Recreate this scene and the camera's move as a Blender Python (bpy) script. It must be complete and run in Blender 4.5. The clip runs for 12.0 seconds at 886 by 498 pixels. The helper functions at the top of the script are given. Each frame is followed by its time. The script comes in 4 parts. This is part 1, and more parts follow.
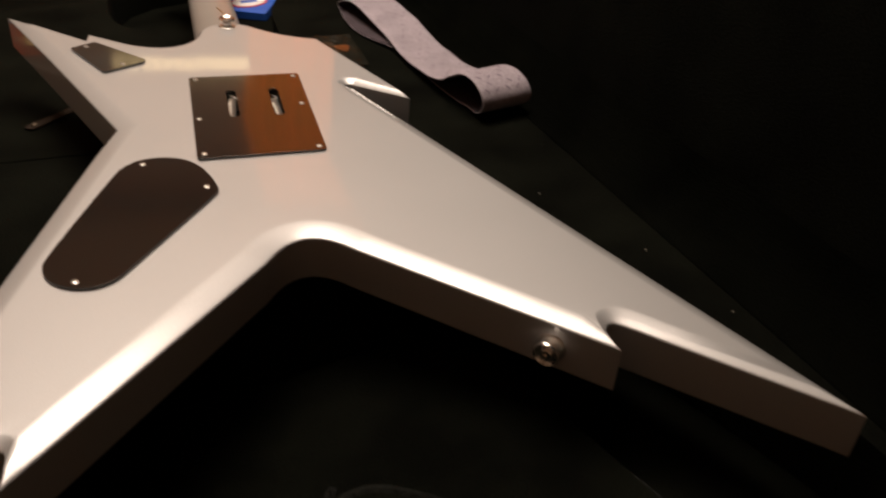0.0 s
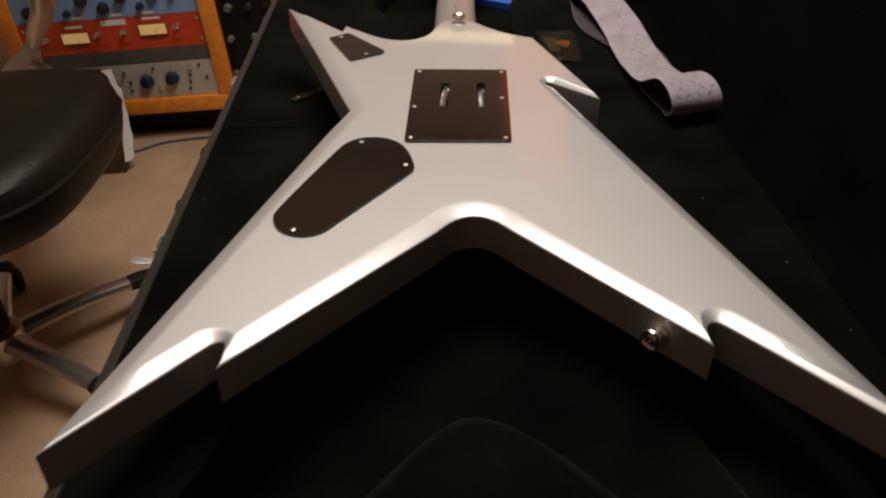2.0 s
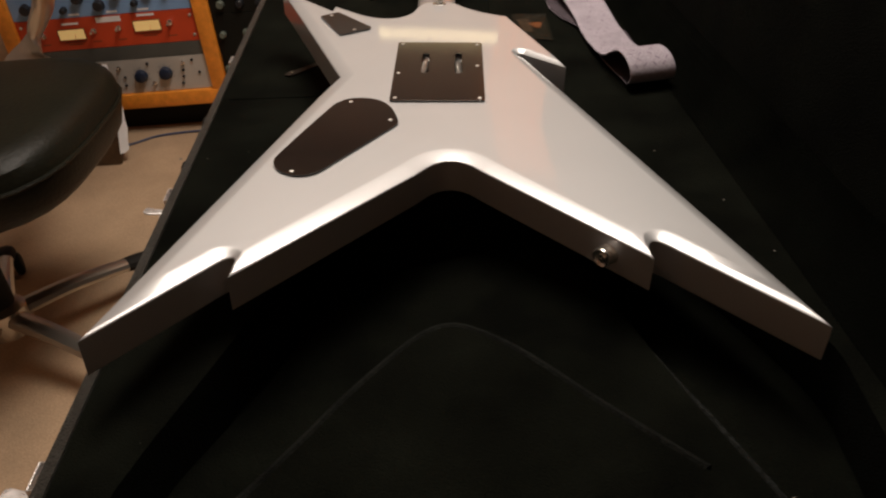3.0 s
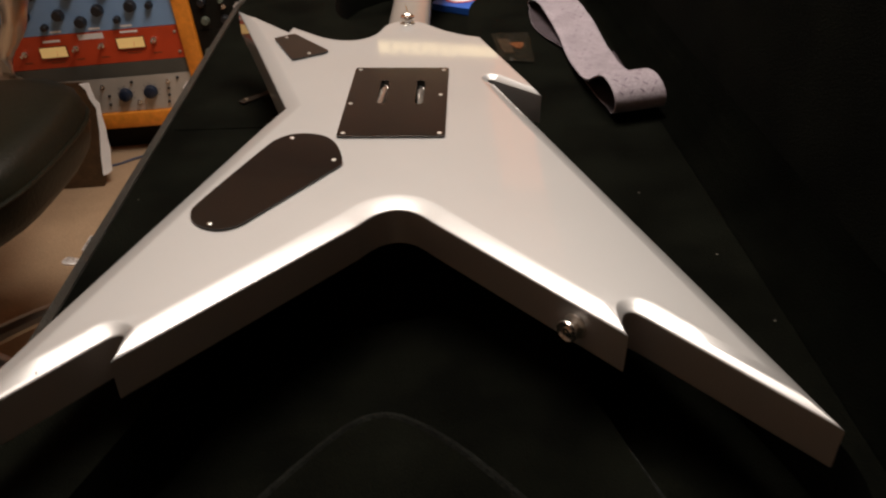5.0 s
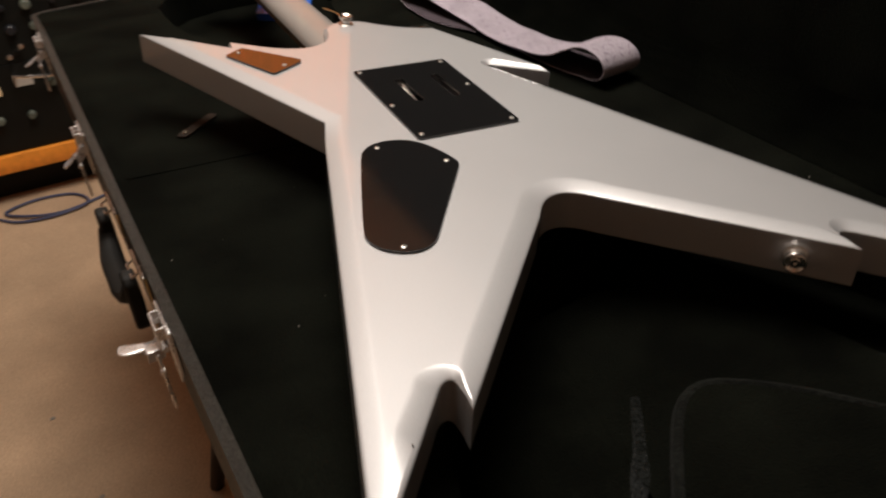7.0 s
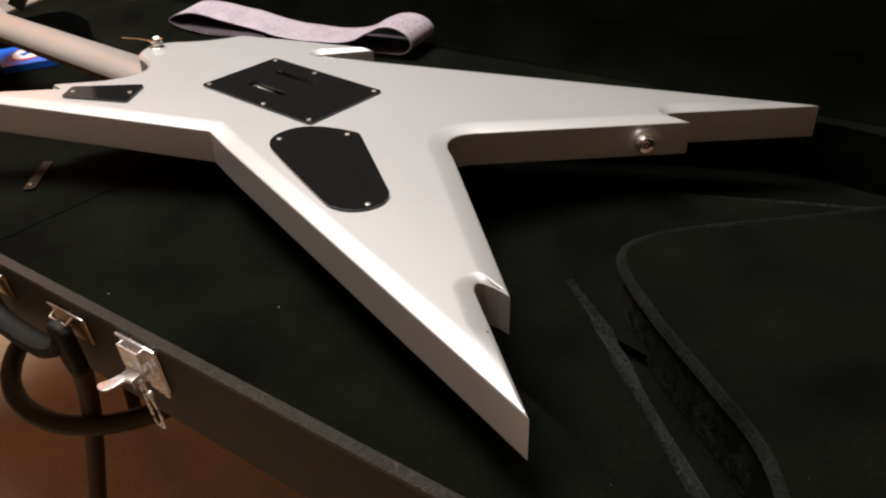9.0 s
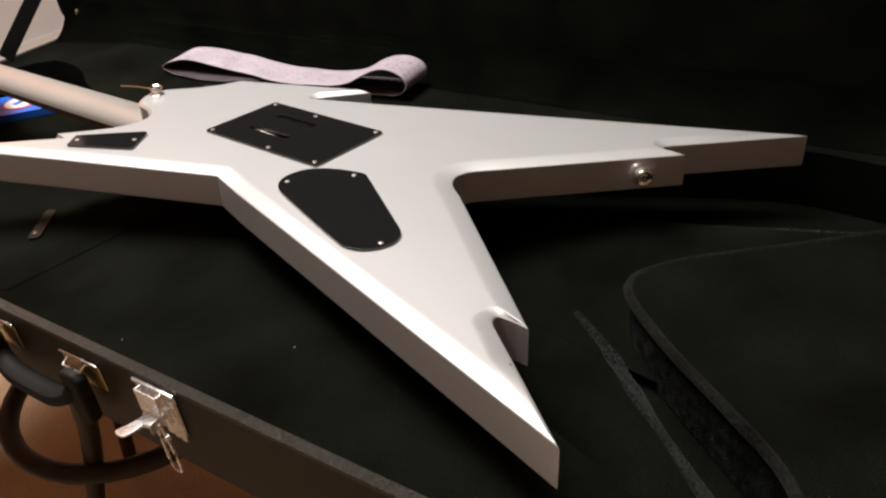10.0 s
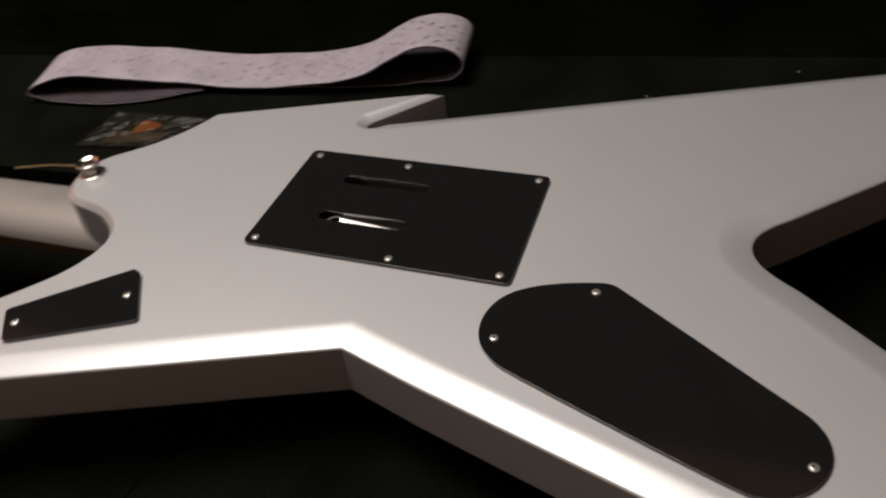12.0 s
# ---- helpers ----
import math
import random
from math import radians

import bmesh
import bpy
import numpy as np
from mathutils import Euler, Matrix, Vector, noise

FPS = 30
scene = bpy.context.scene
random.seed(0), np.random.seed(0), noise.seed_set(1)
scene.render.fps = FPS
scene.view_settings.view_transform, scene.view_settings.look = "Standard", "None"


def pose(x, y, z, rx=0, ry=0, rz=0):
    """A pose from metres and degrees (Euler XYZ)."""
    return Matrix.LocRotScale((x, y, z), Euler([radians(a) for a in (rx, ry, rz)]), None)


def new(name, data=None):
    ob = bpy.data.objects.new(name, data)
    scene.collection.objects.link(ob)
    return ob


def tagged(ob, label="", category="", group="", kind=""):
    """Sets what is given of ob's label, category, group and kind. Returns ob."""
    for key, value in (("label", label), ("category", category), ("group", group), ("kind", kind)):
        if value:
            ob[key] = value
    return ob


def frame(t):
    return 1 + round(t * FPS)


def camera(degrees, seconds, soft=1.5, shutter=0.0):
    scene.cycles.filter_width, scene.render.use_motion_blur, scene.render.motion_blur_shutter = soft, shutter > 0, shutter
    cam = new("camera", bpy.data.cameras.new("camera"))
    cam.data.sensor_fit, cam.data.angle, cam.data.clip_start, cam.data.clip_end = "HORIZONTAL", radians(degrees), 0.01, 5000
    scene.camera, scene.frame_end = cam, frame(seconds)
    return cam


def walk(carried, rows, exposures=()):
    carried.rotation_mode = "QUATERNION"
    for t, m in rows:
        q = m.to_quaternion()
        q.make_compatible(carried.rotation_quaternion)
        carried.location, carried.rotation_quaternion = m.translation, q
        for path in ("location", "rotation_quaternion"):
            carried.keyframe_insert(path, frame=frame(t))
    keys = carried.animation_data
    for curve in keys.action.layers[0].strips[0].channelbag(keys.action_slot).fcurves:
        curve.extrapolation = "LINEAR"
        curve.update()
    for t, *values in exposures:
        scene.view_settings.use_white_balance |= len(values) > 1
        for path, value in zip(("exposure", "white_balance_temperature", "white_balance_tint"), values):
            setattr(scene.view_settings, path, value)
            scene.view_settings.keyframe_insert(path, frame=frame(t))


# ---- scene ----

cam = camera(56.4, 12.0, soft=2.2, shutter=0.4)
PATH = [
    (0.0, -0.0221, -0.6236, 0.2703, 56.33, 1.23, -16.51),
    (0.5, 0.0043, -0.5945, 0.2962, 55.62, 2.95, -10.01),
    (1.0, 0.0578, -0.6393, 0.2748, 55.89, 4.06, -0.63),
    (1.5, 0.0701, -0.6646, 0.2971, 54.91, 5.48, 1.3),
    (2.0, 0.0385, -0.7108, 0.3264, 55.44, 5.26, 1.92),
    (2.5, 0.027, -0.7739, 0.3295, 55.34, 4.98, 1.43),
    (3.0, 0.0481, -0.8126, 0.3267, 55.89, 5.02, 1.06),
    (3.2, 0.0564, -0.8187, 0.3302, 56.15, 4.96, 0.71),
    (4.8, 0.0799, -0.7294, 0.3014, 56.55, 4.89, 0.93),
    (5.0, 0.093, -0.7079, 0.2991, 56.66, 5.58, 1.72),
    (5.5, 0.0762, -0.685, 0.3075, 56.51, 6.73, 2.2),
    (6.0, -0.057, -0.6843, 0.3112, 56.6, 3.93, -3.54),
    (6.5, -0.2183, -0.6973, 0.3198, 57.27, 1.65, -16.92),
    (7.0, -0.2577, -0.6165, 0.298, 55.43, 3.46, -25.03),
    (7.5, -0.2669, -0.5236, 0.2861, 50.24, 8.05, -36.99),
    (7.7, -0.2826, -0.5273, 0.293, 50.03, 7.29, -39.82),
    (9.3, -0.4506, -0.5962, 0.3168, 55.21, 5.44, -50.85),
    (9.5, -0.4489, -0.5934, 0.3137, 55.81, 5.4, -51.09),
    (10.0, -0.4619, -0.5796, 0.3266, 56.54, 5.85, -52.32),
    (10.5, -0.4623, -0.5533, 0.3474, 56.79, 6.05, -52.62),
    (11.0, -0.384, -0.4257, 0.3182, 54.12, 6.26, -53.16),
    (11.5, -0.2972, -0.2866, 0.2996, 49.24, 10.81, -56.64),
    (12.0, -0.3013, -0.1803, 0.2988, 45.79, 8.7, -70.47),
]
EXPOSURE = [(0.0, -0.25, 6620, 13), (0.5, -0.5, 6100, 8), (1.0, -0.4, 6100, 9), (1.5, -0.24, 5950, 9), (2.0, -0.30, 6000, 9), (2.5, -0.18, 6050, 9), (3.0, -0.1, 6080, 9), (4.8, -0.08, 6100, 9), (5.0, -0.1, 6100, 9), (5.5, -0.3, 6050, 9), (6.5, -0.16, 6020, 9), (7.0, 0.06, 5850, 8), (7.5, 0.26, 5640, 8),
            (9.3, 0.78, 5580, 7), (10.5, 0.84, 5550, 7), (11.0, 0.54, 5460, 12), (11.5, -0.16, 5650, 6), (12.0, -0.30, 5680, 8)]
walk(cam, [(t, pose(x, y, z, rx, ry, rz)) for t, x, y, z, rx, ry, rz in PATH], EXPOSURE)

# ---- light ----
scene.view_settings.exposure = 0.0
FLOOR, CEIL = -0.72, 1.70


lamp = bpy.data.lights.new("ceiling_light", "AREA")
lamp.shape, lamp.size = "DISK", 1.5
lamp.energy, lamp.color = 47.0, (1.0, 0.84, 0.69)
lamp.use_nodes = True  # the diffuser is brightest in its middle
ln, ll = lamp.node_tree.nodes, lamp.node_tree.links
away, fall, glow = ln.new("ShaderNodeVectorMath"), ln.new("ShaderNodeMapRange"), ln["Emission"]
away.operation = "DISTANCE"
away.inputs[1].default_value = (0.5, 0.5, 0.0)
fall.interpolation_type = "SMOOTHSTEP"
fall.inputs["From Min"].default_value, fall.inputs["From Max"].default_value = 0.0, 0.52
fall.inputs["To Min"].default_value, fall.inputs["To Max"].default_value = 3.0, 0.05
ll.new(ln.new("ShaderNodeNewGeometry").outputs["Parametric"], away.inputs[0])
ll.new(away.outputs["Value"], fall.inputs["Value"])
ll.new(fall.outputs["Result"], glow.inputs["Strength"])
new("ceiling_light", lamp).location = (0.12, 0.50, CEIL - 0.055)
world = bpy.data.worlds.new("room_dark")
world.use_nodes = True
world.node_tree.nodes["Background"].inputs[0].default_value = (0.02, 0.017, 0.015, 1)
scene.world = world


# ---- materials ----
def material(name, base, rough=0.5, metal=0.0, grain=0.0, grain_scale=200.0, bump=0.0, bump_scale=300.0,
             blotch=0.0, blotch_scale=8.0, coat=0.0, sheen=0.0, spec=0.5, emit=0.0, trans=0.0, rough_var=0.0):
    m = bpy.data.materials.new(name)
    m.use_nodes = True
    n, links = m.node_tree.nodes, m.node_tree.links
    p = n["Principled BSDF"]
    p.inputs["Roughness"].default_value, p.inputs["Metallic"].default_value = rough, metal
    p.inputs["Specular IOR Level"].default_value = spec
    p.inputs["Coat Weight"].default_value, p.inputs["Coat Roughness"].default_value = coat, 0.05
    p.inputs["Sheen Weight"].default_value, p.inputs["Sheen Roughness"].default_value = sheen, 0.45
    p.inputs["Transmission Weight"].default_value = trans
    if emit:
        p.inputs["Emission Color"].default_value, p.inputs["Emission Strength"].default_value = (*base, 1), emit
    at = n.new("ShaderNodeTexCoord").outputs["Object"]

    def tex(scale, detail=3.0):
        t = n.new("ShaderNodeTexNoise")
        t.inputs["Scale"].default_value, t.inputs["Detail"].default_value = scale, detail
        links.new(at, t.inputs["Vector"])
        return t.outputs["Fac"]

    def ramp(fac, low, high):
        r = n.new("ShaderNodeMapRange")
        r.inputs["From Min"].default_value, r.inputs["From Max"].default_value = 0.3, 0.7
        r.inputs["To Min"].default_value, r.inputs["To Max"].default_value = low, high
        links.new(fac, r.inputs["Value"])
        return r.outputs["Result"]

    p.inputs["Base Color"].default_value = (*base, 1)
    value = None
    for amount, scale in ((grain, grain_scale), (blotch, blotch_scale)):
        if amount:
            out = ramp(tex(scale), 1 - amount, 1 + amount)
            if value is None:
                value = out
            else:
                mul = n.new("ShaderNodeMath")
                mul.operation = "MULTIPLY"
                links.new(value, mul.inputs[0]), links.new(out, mul.inputs[1])
                value = mul.outputs[0]
    if value is not None:
        mix = n.new("ShaderNodeVectorMath")
        mix.operation = "SCALE"
        mix.inputs[0].default_value = base
        links.new(value, mix.inputs["Scale"])
        links.new(mix.outputs[0], p.inputs["Base Color"])
    if rough_var:
        links.new(ramp(tex(blotch_scale * 1.7), rough - rough_var, rough + rough_var), p.inputs["Roughness"])
    if bump:
        b = n.new("ShaderNodeBump")
        b.inputs["Strength"].default_value, b.inputs["Distance"].default_value = min(bump, 1.0), 0.002
        links.new(tex(bump_scale, 4.0), b.inputs["Height"])
        links.new(b.outputs[0], p.inputs["Normal"])
    return m


SILVER = material("silver_paint", (0.50, 0.50, 0.503), 0.50, 0.50, grain=0.05, grain_scale=1400, blotch=0.025, blotch_scale=9, coat=1.0)
STEEL = material("dull_spring_steel", (0.74, 0.72, 0.68), 0.32, 0.85, blotch=0.15, blotch_scale=90)
SILVER.node_tree.nodes["Principled BSDF"].inputs["Coat IOR"].default_value = 1.55
SILVER.node_tree.nodes["Principled BSDF"].inputs["Coat Roughness"].default_value = 0.05
NECK = material("neck_finish", (0.325, 0.302, 0.28), 0.42, 0.25, blotch=0.06, blotch_scale=10, coat=0.15)
PLASTIC = material("black_plastic", (0.0095, 0.0093, 0.0095), 0.09, blotch=0.05, blotch_scale=40, spec=1.0)
PLASTIC.node_tree.nodes["Principled BSDF"].inputs["IOR"].default_value = 1.55
CHROME = material("worn_chrome", (0.84, 0.81, 0.78), 0.22, 1.0, blotch=0.10, blotch_scale=60, rough_var=0.08)
BRONZE = material("dark_bronze", (0.12, 0.095, 0.07), 0.55, 0.9, blotch=0.2, blotch_scale=90)
NICKEL = material("satin_nickel", (0.83, 0.81, 0.80), 0.30, 0.75, blotch=0.12, blotch_scale=70, rough_var=0.1)
DARKHOLE = material("cavity_black", (0.045, 0.032, 0.024), 0.6, blotch=0.45, blotch_scale=160, bump=0.5)
PLUSH = material("black_plush", (0.0039, 0.0044, 0.0030), 0.95, grain=0.5, grain_scale=900, blotch=0.5, blotch_scale=14, bump=0.8, bump_scale=700, sheen=0.006, spec=0.03)
PLUSH_WORN = material("rubbed_plush", (0.029, 0.031, 0.030), 0.95, grain=0.3, grain_scale=500, blotch=0.4, blotch_scale=30, bump=0.8, bump_scale=600, sheen=0.12, spec=0.1)
PLUSH_PATCHY = material("streaky_plush", (0.016, 0.018, 0.013), 0.95, grain=0.7, grain_scale=300, blotch=0.6, blotch_scale=26, bump=0.8, bump_scale=500, sheen=0.05, spec=0.04)


def worn_through(mat, scale, low, high, stretch=(1, 1, 1)):
    """Opacity from a noise, so that the worn pile shows only in patches."""
    n, links = mat.node_tree.nodes, mat.node_tree.links
    mapping, tex, ramp = n.new("ShaderNodeMapping"), n.new("ShaderNodeTexNoise"), n.new("ShaderNodeMapRange")
    mapping.inputs["Scale"].default_value = stretch
    tex.inputs["Scale"].default_value, tex.inputs["Detail"].default_value = scale, 5.0
    ramp.inputs["From Min"].default_value, ramp.inputs["From Max"].default_value = low, high
    links.new(n.new("ShaderNodeTexCoord").outputs["Object"], mapping.inputs["Vector"])
    links.new(mapping.outputs[0], tex.inputs["Vector"])
    links.new(tex.outputs["Fac"], ramp.inputs["Value"])
    links.new(ramp.outputs[0], mat.node_tree.nodes["Principled BSDF"].inputs["Alpha"])


PLUSH_EDGE = material("rubbed_plush_edge", (0.0072, 0.0078, 0.0066), 0.95, grain=0.5, grain_scale=300, blotch=0.6, blotch_scale=22, bump=0.8, bump_scale=600, sheen=0.035, spec=0.04)
worn_through(PLUSH_WORN, 420, 0.30, 1.0)
worn_through(PLUSH_PATCHY, 120, 0.38, 0.95)
TOLEX = material("black_tolex", (0.0130, 0.0127, 0.0068), 0.45, grain=0.3, grain_scale=700, bump=0.8, bump_scale=800, blotch=0.15, blotch_scale=10, spec=0.3)
VALANCE = material("grey_valance", (0.027, 0.0265, 0.022), 0.36, grain=0.75, grain_scale=620, bump=1.0, bump_scale=620, blotch=0.15, blotch_scale=10, spec=0.6)
for node in VALANCE.node_tree.nodes:
    if node.type == "BUMP":
        node.inputs["Distance"].default_value = 0.004
STRAP = material("lilac_webbing", (0.385, 0.335, 0.385), 0.8, grain=0.18, grain_scale=420, blotch=0.12, blotch_scale=30, bump=0.5, bump_scale=900, sheen=0.2)
STRAPBACK = material("dark_strap_backing", (0.050, 0.036, 0.046), 0.85, grain=0.25, grain_scale=420, blotch=0.2, blotch_scale=30, bump=0.5, bump_scale=900)
STRAPMARK = material("grey_print", (0.22, 0.175, 0.23), 0.8, blotch=0.2, blotch_scale=80)
CARPET = material("beige_carpet", (0.475, 0.335, 0.215), 0.95, grain=0.12, grain_scale=260, blotch=0.16, blotch_scale=5, bump=1.0, bump_scale=330, spec=0.1)
# for the unseen east side: dark so that glossy covers reflect little
DIMWALL = material("reflection_dimming_wall", (0.06, 0.055, 0.05), 0.85, blotch=0.08, blotch_scale=3, bump=0.15, bump_scale=120)
# for walls out of view: tone chosen for the fill they throw back
BOUNCEWALL = material("bounce_wall", (0.48, 0.385, 0.305), 0.85, blotch=0.08, blotch_scale=3, bump=0.15, bump_scale=120)
REFLECTBROWN = material("reflected_brown", (0.74, 0.55, 0.42), 0.95, grain=0.1, grain_scale=300, blotch=0.08, blotch_scale=4)
WALL = material("painted_wall", (0.70, 0.68, 0.68), 0.8, blotch=0.03, blotch_scale=3, bump=0.15, bump_scale=120)
WHITE = material("white_gloss_paint", (0.78, 0.76, 0.73), 0.4, blotch=0.03, blotch_scale=6)
CEILING = material("ceiling_paint", (0.84, 0.74, 0.64), 0.9, blotch=0.03, blotch_scale=3)
ORANGE = material("orange_stained_wood", (0.86, 0.30, 0.03), 0.45, grain=0.12, grain_scale=60, blotch=0.15, blotch_scale=9)
BLUE = material("blue_grey_panel", (0.22, 0.36, 0.60), 0.5, blotch=0.06, blotch_scale=10)
RED = material("oxide_red_panel", (0.56, 0.062, 0.016), 0.45, blotch=0.1, blotch_scale=12)
REDDARK = material("dark_red_panel", (0.20, 0.05, 0.018), 0.45, blotch=0.1, blotch_scale=12)
BLANK = material("blank_grey_panel", (0.085, 0.086, 0.078), 0.45, blotch=0.1, blotch_scale=12)
GREY = material("brushed_grey_panel", (0.52, 0.49, 0.45), 0.4, 0.2, blotch=0.06, blotch_scale=20)
BLACKP = material("black_panel", (0.0042, 0.0045, 0.0034), 0.6, spec=0.25, blotch=0.3, blotch_scale=20)
KNOB = material("black_knob", (0.015, 0.016, 0.02), 0.35, blotch=0.1)
DIMKNOB = material("dull_green_knob", (0.11, 0.125, 0.10), 0.45, blotch=0.3, blotch_scale=30)
NAVY = material("navy_knob", (0.011, 0.019, 0.042), 0.35, blotch=0.1)
METER = material("meter_face", (0.86, 0.56, 0.20), 0.5, blotch=0.06, blotch_scale=40, emit=0.30)
CREAM = material("cream_dial", (0.80, 0.60, 0.33), 0.5, blotch=0.06, blotch_scale=40, emit=0.15)
LEATHER = material("dark_leather", (0.0095, 0.0095, 0.0052), 0.48, spec=0.25, grain=0.2, grain_scale=160, blotch=0.25, blotch_scale=6, bump=0.5, bump_scale=140)
ALU = material("satin_aluminium", (0.58, 0.53, 0.47), 0.28, 0.9, blotch=0.06, blotch_scale=20)
RUBBER = material("black_rubber", (0.010, 0.009, 0.0075), 0.68, spec=0.22, blotch=0.2, blotch_scale=30)
BLUECARD = material("blue_card", (0.03, 0.13, 0.60), 0.4, blotch=0.05, blotch_scale=40)
WHITECARD = material("white_card", (0.88, 0.87, 0.88), 0.5, blotch=0.04, blotch_scale=40)
REDCARD = material("red_card", (0.65, 0.06, 0.05), 0.4, blotch=0.05, blotch_scale=40)
PLASTICBAG = material("clear_bag", (0.045, 0.040, 0.028), 0.30, blotch=0.3, blotch_scale=60, spec=0.35)
PLASTICBAG.node_tree.nodes["Principled BSDF"].inputs["Alpha"].default_value = 0.28
PICK = material("orange_pick", (0.30, 0.08, 0.012), 0.35, blotch=0.1, blotch_scale=60)
LEATHERTAB = material("dark_tan_leather", (0.026, 0.0185, 0.0135), 0.85, spec=0.15, blotch=0.3, blotch_scale=60)
BROWNWOOD = material("dark_brown_wood", (0.055, 0.030, 0.013), 0.55, grain=0.25, grain_scale=50, blotch=0.2, blotch_scale=8, spec=0.25)
DARKWOOD = material("near_black_wood", (0.026, 0.016, 0.008), 0.5, grain=0.25, grain_scale=50, blotch=0.2, blotch_scale=8, spec=0.25)
# supposed backlight is put into this cloth as emission
CURTAIN = material("glowing_rust_cloth", (0.95, 0.335, 0.046), 0.85, emit=0.42, grain=0.1, grain_scale=200, blotch=0.12, blotch_scale=4, sheen=0.1)
CABLE = material("blue_cable", (0.06, 0.07, 0.13), 0.5, blotch=0.1, blotch_scale=40)
STRIPGLOW = material("lit_diffuser", (0.95, 0.72, 0.36), 0.5, emit=2.6)
FLUFF = material("pale_lint", (0.25, 0.23, 0.20), 0.9, blotch=0.1, blotch_scale=200)
BRASS = material("brass_wire", (0.80, 0.60, 0.30), 0.35, 1.0, blotch=0.1, blotch_scale=60)


# ---- mesh helpers ----
def mesh_object(name, bm, mat, smooth=True):
    me = bpy.data.meshes.new(name)
    bmesh.ops.recalc_face_normals(bm, faces=bm.faces)
    bm.to_mesh(me)
    bm.free()
    me.materials.append(mat)
    if smooth:
        for f in me.polygons:
            f.use_smooth = True
        me.set_sharp_from_angle(angle=radians(35))
    return new(name, me)


def part(name, bm, mat, parent, label="", smooth=True):
    ob = mesh_object(name, bm, mat, smooth)
    ob.parent = parent
    if label:
        tagged(ob, label)
    return ob


def thing(name, label, category, m=None, group="", kind=""):
    ob = new(name)
    ob.empty_display_size = 0.05
    ob.matrix_world = m if m is not None else Matrix()
    return tagged(ob, label, category, group, kind)


def single(name, bm, mat, label, category, group="", kind="", smooth=True):
    return tagged(mesh_object(name, bm, mat, smooth), label, category, group, kind)


def softened(ob, width=0.002, segments=2, angle=25):
    b = ob.modifiers.new("soft_edges", "BEVEL")
    b.width, b.segments, b.limit_method, b.angle_limit = width, segments, "ANGLE", radians(angle)
    b.harden_normals = True
    return ob


def box(bm, x0, x1, y0, y1, z0, z1, m=None):
    vs = [bm.verts.new(Vector((x, y, z))) for z in (z0, z1) for x, y in ((x0, y0), (x1, y0), (x1, y1), (x0, y1))]
    if m is not None:
        for v in vs:
            v.co = m @ v.co
    for idx in ((0, 3, 2, 1), (4, 5, 6, 7), (0, 1, 5, 4), (1, 2, 6, 5), (2, 3, 7, 6), (3, 0, 4, 7)):
        bm.faces.new([vs[i] for i in idx])
    return bm


def boxed(x0, x1, y0, y1, z0, z1, m=None):
    return box(bmesh.new(), x0, x1, y0, y1, z0, z1, m)


def rounded(x0, x1, y0, y1, z0, z1, r=0.003, segments=2):
    bm = boxed(x0, x1, y0, y1, z0, z1)
    bmesh.ops.bevel(bm, geom=bm.edges[:], offset=r, segments=segments, affect="EDGES", profile=0.5)
    return bm


def prism(points, z0, z1, bm=None):
    bm = bm or bmesh.new()
    low = [bm.verts.new((x, y, z0)) for x, y in points]
    high = [bm.verts.new((x, y, z1)) for x, y in points]
    bm.faces.new(low[::-1]), bm.faces.new(high)
    for i in range(len(points)):
        j = (i + 1) % len(points)
        bm.faces.new((low[i], low[j], high[j], high[i]))
    return bm


def lathe(profile, sides=16, m=None, bm=None):
    """Turns (radius, height) pairs round the z axis."""
    bm = bm or bmesh.new()
    m = m or Matrix()
    rings = []
    for r, z in profile:
        if r < 1e-6:
            rings.append([bm.verts.new(m @ Vector((0, 0, z)))])
        else:
            rings.append([bm.verts.new(m @ Vector((r * math.cos(math.tau * i / sides), r * math.sin(math.tau * i / sides), z))) for i in range(sides)])
    for a, b in zip(rings, rings[1:]):
        for i in range(sides):
            j = (i + 1) % sides
            quad = [a[i % len(a)], a[j % len(a)], b[j % len(b)], b[i % len(b)]]
            quad = list(dict.fromkeys(quad))
            if len(quad) > 2:
                bm.faces.new(quad)
    return bm


def tube(points, radius, sides=8, bm=None, flat=1.0, closed=False):
    """A round (or flattened) rod along a path."""
    bm = bm or bmesh.new()
    pts = [Vector(p) for p in points]
    rings = []
    n = len(pts)
    up = Vector((0, 0, 1))
    for i, p in enumerate(pts):
        a = pts[(i - 1) % n] if closed else pts[max(i - 1, 0)]
        b = pts[(i + 1) % n] if closed else pts[min(i + 1, n - 1)]
        t = (b - a).normalized()
        side = t.cross(up)
        if side.length < 0.05:
            side = t.cross(Vector((0, 1, 0)))
        side.normalize()
        top = side.cross(t).normalized()
        r = radius[i] if isinstance(radius, (list, tuple)) else radius
        rings.append([bm.verts.new(p + side * r * math.cos(math.tau * k / sides) + top * r * flat * math.sin(math.tau * k / sides)) for k in range(sides)])
    pairs = list(zip(rings, rings[1:])) + ([(rings[-1], rings[0])] if closed else [])
    for a, b in pairs:
        for k in range(sides):
            bm.faces.new((a[k], a[(k + 1) % sides], b[(k + 1) % sides], b[k]))
    if not closed:
        bm.faces.new(rings[0][::-1]), bm.faces.new(rings[-1])
    return bm


